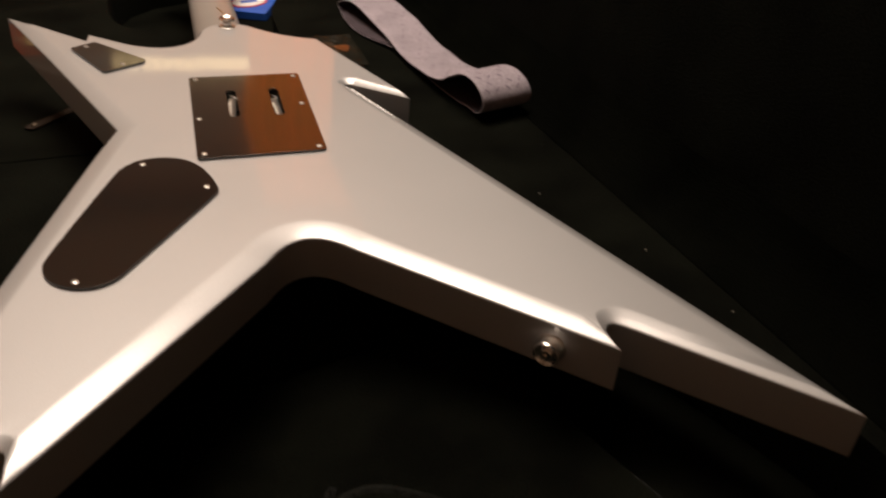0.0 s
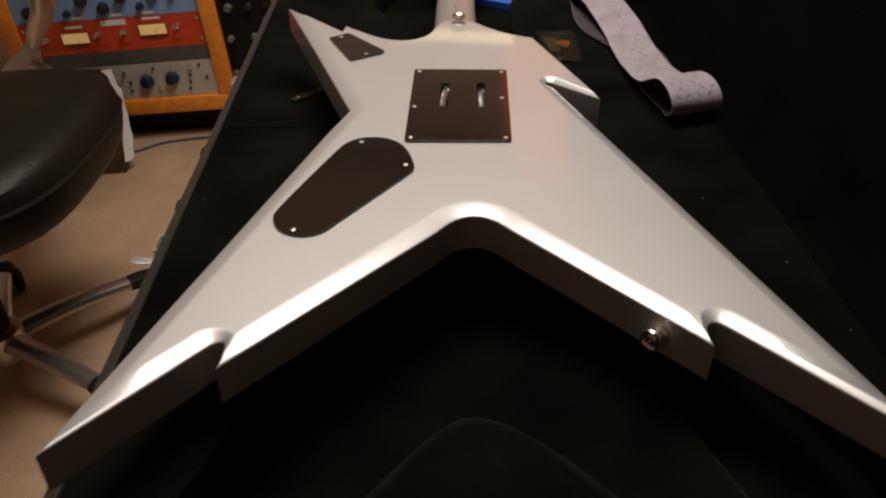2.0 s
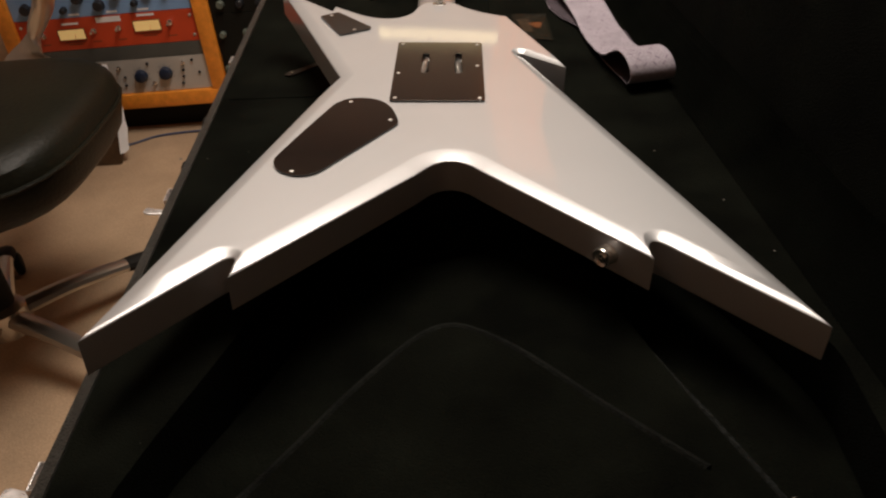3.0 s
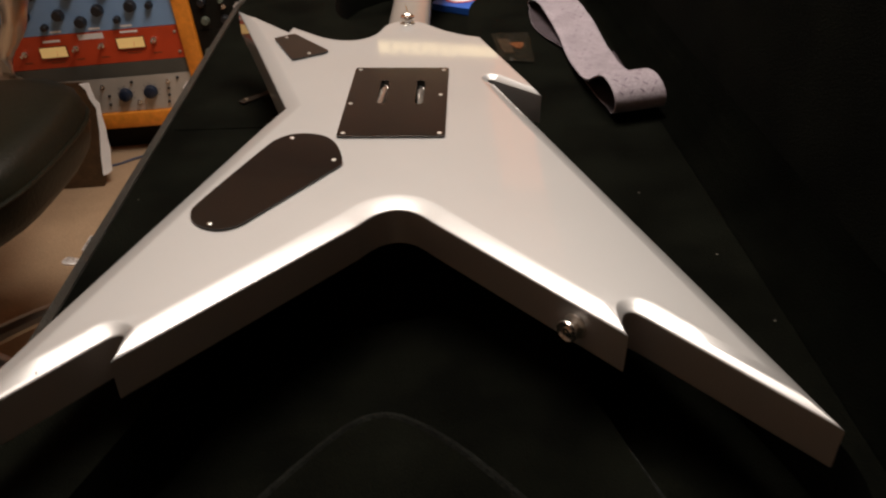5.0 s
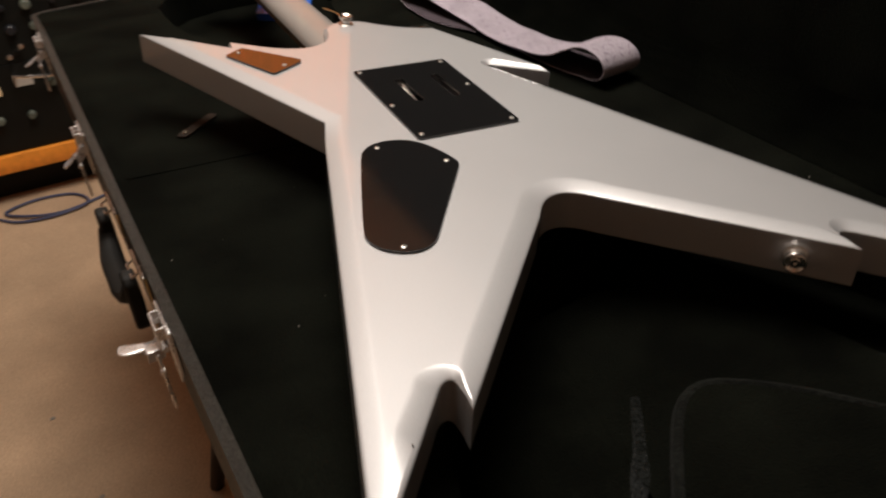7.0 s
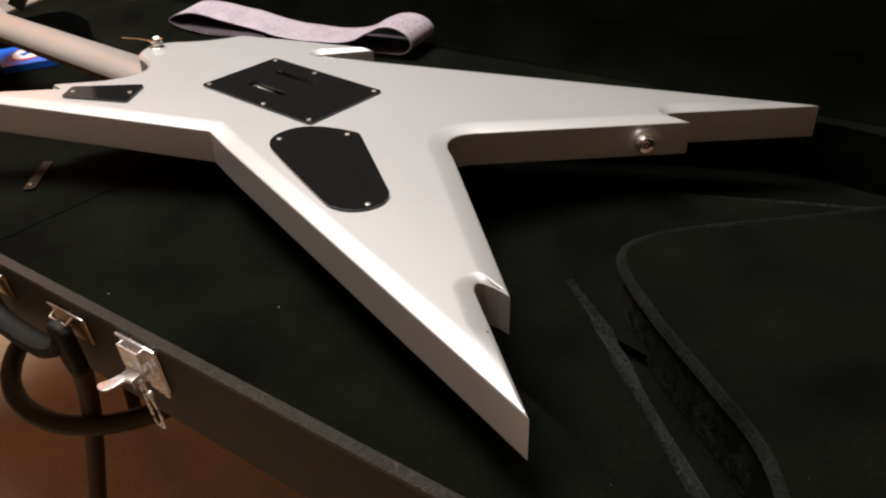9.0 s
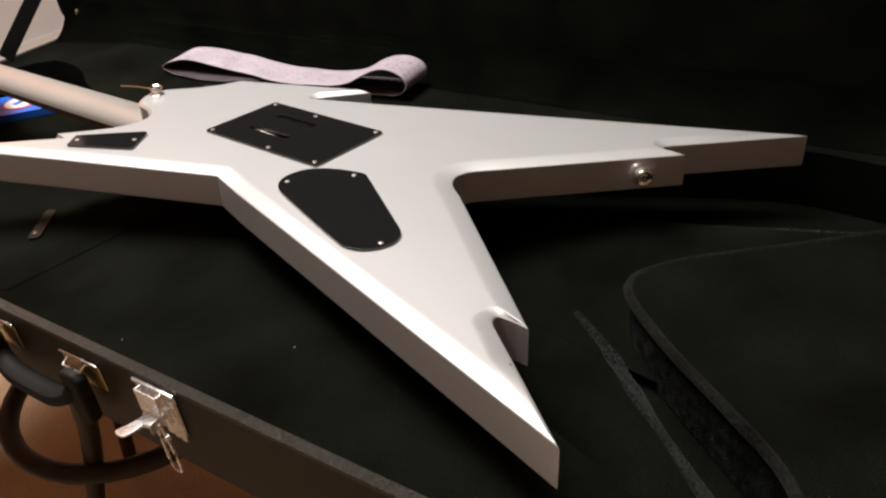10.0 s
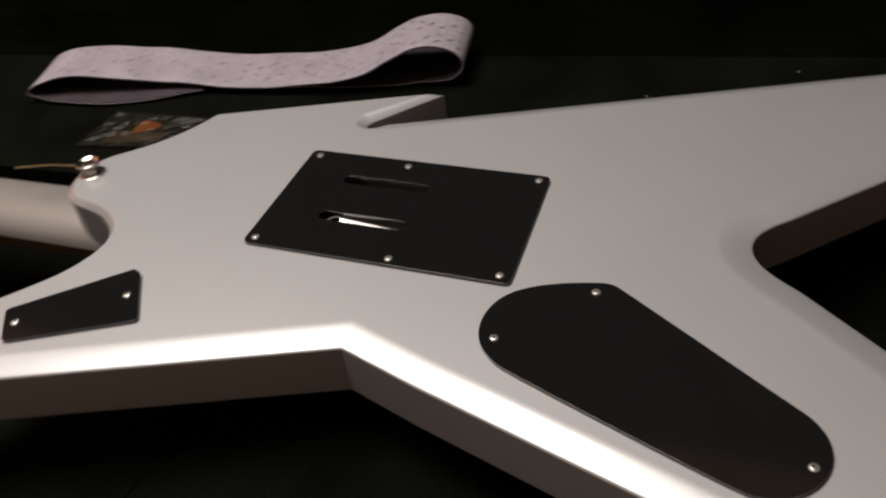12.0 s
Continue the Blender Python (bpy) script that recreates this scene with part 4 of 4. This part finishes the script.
def desk_chair():
    hx, hy = -0.93, 0.45
    c = thing("office_chair", "dark leather office chair with a satin metal star base", "chair", Matrix.Translation((hx, hy, FLOOR)))
    bm = bmesh.new()
    rings = []
    n = 40
    for z, k in ((0.372, 0.80), (0.378, 0.90), (0.400, 0.965), (0.430, 0.995), (0.460, 1.0), (0.484, 0.985), (0.500, 0.93), (0.508, 0.82), (0.512, 0.6), (0.512, 0.25)):
        ring = []
        for i in range(n):
            a = math.tau * i / n
            cs, sn = math.cos(a), math.sin(a)
            rr = (abs(cs) ** 3.2 + abs(sn) ** 3.2) ** (-1 / 3.2)
            ring.append(bm.verts.new((0.010 + 0.270 * k * rr * cs, 0.075 + 0.274 * k * rr * sn, z)))
        rings.append(ring)
    for a, b in zip(rings, rings[1:]):
        for i in range(n):
            bm.faces.new((a[i], a[(i + 1) % n], b[(i + 1) % n], b[i]))
    bm.faces.new(rings[0][::-1]), bm.faces.new(rings[-1])
    seat = part("seat", bm, LEATHER, c, "dark leather seat cushion")
    seam = []
    for i in range(n):
        a = math.tau * i / n
        cs, sn = math.cos(a), math.sin(a)
        rr = (abs(cs) ** 3.2 + abs(sn) ** 3.2) ** (-1 / 3.2)
        seam.append((0.010 + 0.2715 * rr * cs * 0.998, 0.075 + 0.2755 * rr * sn * 0.998, 0.452))
    part("piping", tube(seam, 0.004, 6, closed=True), LEATHER, seat, "leather piping round the seat")
    part("seat_plate", rounded(-0.10, 0.12, -0.06, 0.20, 0.340, 0.3715, 0.006), RUBBER, c)
    part("gas_lift", lathe([(0, 0.10), (0.030, 0.10), (0.030, 0.23), (0.016, 0.235), (0.016, 0.341), (0, 0.341)], 18), RUBBER, c)
    part("hub", lathe([(0, 0.065), (0.045, 0.065), (0.05, 0.085), (0.045, 0.12), (0.03, 0.13), (0, 0.13)], 20), ALU, c)
    for k in range(5):
        a = radians(45 - 72 * k)
        u = Vector((math.cos(a), math.sin(a), 0))
        pts = [u * 0.04 + Vector((0, 0, 0.10)), u * 0.14 + Vector((0, 0, 0.098)), u * 0.24 + Vector((0, 0, 0.085)), u * 0.275 + Vector((0, 0, 0.078))]
        part("base_arm", tube(spline(pts, 4), [0.024 - 0.0006 * i for i in range(13)], 10, flat=0.7), ALU, c, "satin aluminium arm")
        tip = [u * 0.255 + Vector((0, 0, 0.082)), u * 0.29 + Vector((0, 0, 0.076)), u * 0.32 + Vector((0, 0, 0.068)), u * 0.335 + Vector((0, 0, 0.060))]
        part("end_cap", tube(spline(tip, 4), [0.019, 0.021, 0.022, 0.023, 0.023, 0.023, 0.023, 0.022, 0.021, 0.019, 0.017, 0.014, 0.010], 10, flat=0.75), RUBBER, c, "black plastic end cap")
        side = Vector((-u.y, u.x, 0))
        caster = new("caster")
        caster.parent = c
        caster.matrix_local = Matrix.Translation(u * 0.325)
        tagged(caster, "black twin-wheel caster")
        for sgn in (-1, 1):
            m = Matrix.Translation(side * sgn * 0.014 + Vector((0, 0, 0.0275))) @ side.to_track_quat("Z", "Y").to_matrix().to_4x4()
            part("wheel", lathe([(0, -0.009), (0.020, -0.009), (0.026, -0.006), (0.0272, 0), (0.026, 0.006), (0.020, 0.009), (0, 0.009)], 20, m), RUBBER, caster)
        part("stem", lathe([(0, 0.02), (0.006, 0.02), (0.006, 0.065), (0, 0.065)], 10), ALU, caster)
    # bent arm bracket behind the seat
    bar = [(0.02, 0.36, 0.36), (-0.035, 0.50, 0.42), (-0.02, 0.545, 0.47), (0.03, 0.55, 0.55), (0.05, 0.55, 0.62), (0.03, 0.55, 0.70)]
    part("back_bracket", tube(spline([(u - 0.022, v, h) for u, v, h in bar], 6), 0.058, 16, flat=0.25), ALU, c, "bent metal bracket of the backrest")
    part("backrest", rounded(-0.24, 0.27, 0.555, 0.62, 0.74, 1.20, 0.03, 3), LEATHER, c, "dark leather backrest")


def rack():
    y = 1.47
    r = thing("equipment_rack", "orange-stained wooden studio rack full of equipment", "rack", Matrix())
    z0, z1, zt = -0.632, -0.587, 0.10
    part("plinth", boxed(-1.33, -0.15, y + 0.06, y + 0.45, FLOOR + 0.0005, z0 - 0.0002), BLACKP, r, "black recessed plinth")
    part("bottom_rail", rounded(-1.325, -0.155, y - 0.012, y + 0.03, z0, z1, 0.003), ORANGE, r, "orange wooden rail")
    for x0 in (-1.325, -0.757, -0.200):
        part("post", rounded(x0, x0 + 0.045, y - 0.012, y + 0.03, z1 + 0.0003, zt, 0.003), ORANGE, r, "orange wooden post")
    part("top_board", rounded(-1.325, -0.155, y - 0.012, y + 0.45, zt + 0.0003, zt + 0.03, 0.003), ORANGE, r)
    part("back_board", boxed(-1.325, -0.155, y + 0.43, y + 0.45, z0 + 0.0, zt), BLACKP, r)
    for x0 in (-1.325, -0.175):
        part("side_board", boxed(x0, x0 + 0.02, y + 0.0305, y + 0.4295, z0 + 0.0, zt), ORANGE, r)

    def unit(name, x0, x1, a, b, mat, label):
        u = thing(name, label, "audio equipment", Matrix(), "equipment in the rack")
        softened(part("front_panel", boxed(x0, x1, y, y + 0.006, a, b), mat, u), 0.001, 1)
        part("chassis", boxed(x0 + 0.02, x1 - 0.02, y + 0.0062, y + 0.32, a + 0.002, b - 0.002), BLACKP, u)
        return u

    back = Matrix.Rotation(radians(90), 4, "X")

    def knob(u, x, z, rad, mat=KNOB, tall=0.018):
        m = Matrix.Translation((x, y - 0.0003, z)) @ back
        k = part("knob", lathe([(0, tall), (rad * 0.72, tall), (rad * 0.86, tall * 0.9), (rad * 0.9, tall * 0.4), (rad, tall * 0.2), (rad, 0)], 14, m), mat, u)
        return k

    def toggle(u, x, z):
        m = Matrix.Translation((x, y - 0.0003, z)) @ back
        part("toggle_switch", lathe([(0, 0.020), (0.0028, 0.019), (0.002, 0.006), (0.006, 0.005), (0.0065, 0)], 10, m), CHROME, u, "chrome toggle switch")

    def big_toggle(u, x, z):
        m = Matrix.Translation((x, y - 0.0003, z)) @ back
        part("toggle_switch", lathe([(0, 0.026), (0.0040, 0.0255), (0.0050, 0.023), (0.0042, 0.018), (0.0026, 0.008), (0.0078, 0.0065), (0.0088, 0.003), (0.0088, 0)], 12, m), CHROME, u, "large chrome toggle switch")

    L, R = -1.279, -0.758
    blue = unit("preamplifier", L, R, -0.348, -0.170, BLUE, "blue-grey rack unit with black knobs")
    for x, z, rad in ((-1.0745, -0.295, 0.0165), (-1.0188, -0.3185, 0.0165), (-0.9628, -0.291, 0.0165), (-0.8711, -0.287, 0.0165), (-0.9167, -0.3198, 0.010), (-0.8195, -0.289, 0.010), (-1.1231, -0.325, 0.010),
                      (-1.17, -0.29, 0.0165), (-1.23, -0.315, 0.0165), (-1.13, -0.235, 0.0165), (-1.03, -0.240, 0.0165), (-0.93, -0.235, 0.0165), (-0.85, -0.225, 0.0165), (-0.80, -0.24, 0.010), (-1.20, -0.23, 0.0165)):
        knob(blue, x, z, rad)
    for x in (-1.10, -0.99, -0.90):
        part("legend", boxed(x - 0.016, x + 0.016, y - 0.0008, y - 0.0002, -0.343, -0.337), WHITECARD, blue, "small white legend strip")
    red = unit("compressor", L, R, -0.441, -0.349, RED, "oxide-red rack unit with two glowing meters")
    for x, z in ((-1.122, -0.3945), (-0.899, -0.3855)):
        fr = part("meter_frame", rounded(x - 0.0400, x + 0.0400, y - 0.006, y - 0.0003, z - 0.0165, z + 0.0165, 0.002), REDDARK, red, "dark red meter frame")
        part("meter_face", boxed(x - 0.0375, x + 0.0375, y - 0.0068, y - 0.0062, z - 0.0140, z + 0.0140), METER, fr, "lit amber meter face")
        part("needle", boxed(x + 0.0095, x + 0.0105, y - 0.0074, y - 0.0069, z - 0.0115, z + 0.0035, Matrix.Translation((x, 0, z)) @ Matrix.Rotation(radians(14), 4, "Y") @ Matrix.Translation((-x, 0, -z))), PICK, fr)
        part("plate", boxed(x - 0.024, x + 0.026, y - 0.0010, y - 0.0003, z + 0.0265, z + 0.0325), WHITECARD, red, "pale lettered strip")
        for dz, half in ((-0.0235, 0.029), (-0.0305, 0.020)):
            part("legend", boxed(x - half, x + half, y - 0.0008, y - 0.0002, z + dz - 0.0013, z + dz + 0.0013), REDDARK, red, "dark red legend bar")
    part("plate", boxed(-1.043, -0.971, y - 0.0010, y - 0.0003, -0.3680, -0.3525), WHITECARD, red, "pale lettered strip")
    for x, z in ((-1.207, -0.394), (-1.0564, -0.389), (-0.9825, -0.3867), (-0.8334, -0.383)):
        big_toggle(red, x, z)
        part("legend", boxed(x - 0.012, x + 0.012, y - 0.0008, y - 0.0002, -0.4225, -0.4195), REDDARK, red, "dark red legend bar")
    for x in (-1.266, -0.772):
        for z in (-0.367, -0.423):
            part("rack_screw", lathe([(0, 0.003), (0.0035, 0.0026), (0.005, 0)], 10, Matrix.Translation((x, y - 0.0003, z)) @ back), STEEL, red)
    unit("blank_panel", L, R, -0.4825, -0.442, BLANK, "dark grey blank rack panel")
    grey = unit("equaliser", L, R, -0.586, -0.4835, GREY, "grey metal rack unit with navy knobs")
    for x, z in ((-0.9605, -0.534), (-0.8857, -0.5305), (-1.10, -0.538), (-1.18, -0.541)):
        knob(grey, x, z, 0.0195, NAVY)
        for a in range(7):
            an = radians(-120 + 40 * a)
            part("tick", lathe([(0, 0.0006), (0.0014, 0.0004), (0.0014, 0)], 6, Matrix.Translation((x + 0.0245 * math.sin(an), y - 0.0003, z + 0.0245 * math.cos(an))) @ back), BLACKP, grey)
    for x, z in ((-0.8277, -0.502), (-0.9256, -0.557), (-1.02, -0.505), (-1.14, -0.562)):
        toggle(grey, x, z)
    for x, z in ((-0.934, -0.4985), (-0.832, -0.525), (-0.836, -0.545), (-0.842, -0.565), (-0.800, -0.497), (-1.010, -0.535), (-1.014, -0.560), (-0.786, -0.535)):
        part("push_button", lathe([(0, 0.005), (0.0036, 0.0046), (0.0042, 0.003), (0.0042, 0)], 10, Matrix.Translation((x, y - 0.0003, z)) @ back), KNOB, grey, "small black push button")
    # black bay
    L2, R2 = -0.711, -0.201
    rnd = random.Random(3)
    low = unit("valve_unit", L2, R2, -0.585, -0.372, BLACKP, "black rack unit with a cream half-round dial")
    dial = [(0.031 * math.cos(a), 0.031 * math.sin(a)) for a in [math.pi * (-0.15 + 1.3 * k / 20) for k in range(21)]] + [(-0.008, -0.010), (0, 0.002), (0.008, -0.010)]
    bm = prism(dial, 0.0004, 0.003)
    bm.transform(Matrix.Translation((-0.505, y - 0.0003, -0.428)) @ back)
    part("dial", bm, CREAM, low, "cream half-round dial")
    for x, z in ((-0.697, -0.531), (-0.644, -0.537), (-0.622, -0.428), (-0.589, -0.509), (-0.4975, -0.50), (-0.427, -0.4994), (-0.69, -0.43), (-0.36, -0.43), (-0.30, -0.50)):
        knob(low, x, z, 0.010, DIMKNOB, 0.014)
    part("name_plate", boxed(-0.44, -0.40, y - 0.002, y - 0.0003, -0.428, -0.405), GREY, low, "grey metal name plate")
    up = unit("patch_unit", L2, R2, -0.371, -0.10, BLACKP, "black rack unit crowded with small knobs")
    for i in range(9):
        for j in range(5):
            knob(up, L2 + 0.035 + i * 0.053 + rnd.uniform(-0.004, 0.004), -0.345 + j * 0.05, rnd.choice((0.007, 0.009, 0.012)), rnd.choice((DIMKNOB, KNOB, BLACKP)), 0.014)
    for x, z in ((-0.43, -0.355), (-0.40, -0.335), (-0.62, -0.31), (-0.53, -0.29)):
        toggle(up, x, z)
    part("handle", tube(spline([(-0.43, y, -0.395), (-0.43, y - 0.025, -0.396), (-0.36, y - 0.025, -0.408), (-0.36, y, -0.408)], 4), 0.004, 8), CHROME, up, "bent chrome handle")
    for x in (-0.655, -0.565, -0.475):
        part("lamp_face", lathe([(0, 0.006), (0.02, 0.005), (0.022, 0)], 18, Matrix.Translation((x, y - 0.0003, -0.215)) @ back), CREAM, up, "cream round meter")


def small_floor_things():
    loop = [(-0.574, 1.40), (-0.53, 1.36), (-0.45, 1.345), (-0.37, 1.37), (-0.40, 1.44), (-0.49, 1.455), (-0.56, 1.42), (-0.50, 1.37), (-0.42, 1.36), (-0.30, 1.40), (-0.18, 1.44)]
    pts = spline([(x, yy, FLOOR + 0.004 + 0.0012 * (i % 4)) for i, (x, yy) in enumerate(loop)], 6)
    single("coiled_cable", tube(pts, 0.0035, 6), CABLE, "thin dark blue cable coiled on the carpet", "cable")
    pts = spline([(-1.20, 1.36, FLOOR + 0.004), (-1.036, 1.39, FLOOR + 0.004), (-0.95, 1.44, FLOOR + 0.004), (-0.81, 1.455, FLOOR + 0.004), (-0.68, 1.44, FLOOR + 0.004)], 8)
    single("cable", tube(pts, 0.0035, 6), CABLE, "thin dark blue cable along the rack", "cable")
    board = thing("cardboard_panel", "dark cardboard panel with a torn white edge standing on carpet", "panel")
    z = FLOOR + 0.0005
    # a curled, leaning paper edge: across, up
    left = [(-1.0083, -0.6910), (-1.0085, -0.6401), (-1.0042, -0.5836), (-1.0057, -0.5270), (-1.0208, -0.5040), (-1.0286, -0.4816), (-1.0461, -0.4655)]
    right = [(-1.0189, -0.4649), (-1.0130, -0.4850), (-1.0063, -0.5050), (-0.9954, -0.5164), (-0.9925, -0.5480), (-0.9858, -0.5785), (-0.9845, -0.6050), (-0.9797, -0.6294), (-0.9825, -0.6560), (-0.9816, -0.6800), (-0.9930, -0.6880)]
    lean = Matrix.Translation((0, 1.3405 + 0.5 * 0.58, 0)) @ Matrix(((1, 0, 0, 0), (0, 0.5, 1, 0), (0, 1, 0, 0), (0, 0, 0, 1)))
    bm = prism([(-1.170, -0.7180), (-1.0100, -0.7180)] + [(x + 0.006, h) for x, h in left] + [(-1.150, -0.4600)], 0.0005, 0.010)
    bm.transform(lean)
    part("panel", bm, BROWNWOOD, board)
    bm = prism(left + right, -0.0035, 0.0)
    bm.transform(lean)
    part("torn_edge", bm, WHITECARD, board, "ragged white paper edge")
    bm = bmesh.new()
    rnd = random.Random(8)
    for x, yy in ((-0.838, 1.28), (-0.62, 0.95), (-0.5, 0.62), (-0.44, 0.4)):
        bmesh.ops.create_icosphere(bm, subdivisions=1, radius=0.004, matrix=Matrix.Translation((x, yy, FLOOR + 0.001)) @ Matrix.Diagonal((1.4, 1, 0.4, 1)))
    single("carpet_lint", bm, FLUFF, "pale crumbs of fluff on the carpet", "lint", kind="stuff")


room()
guitar_case()
guitar()
guitar_strap()
pick_bag()
string_pack()
lint()
stool()
desk_chair()
rack()
small_floor_things()
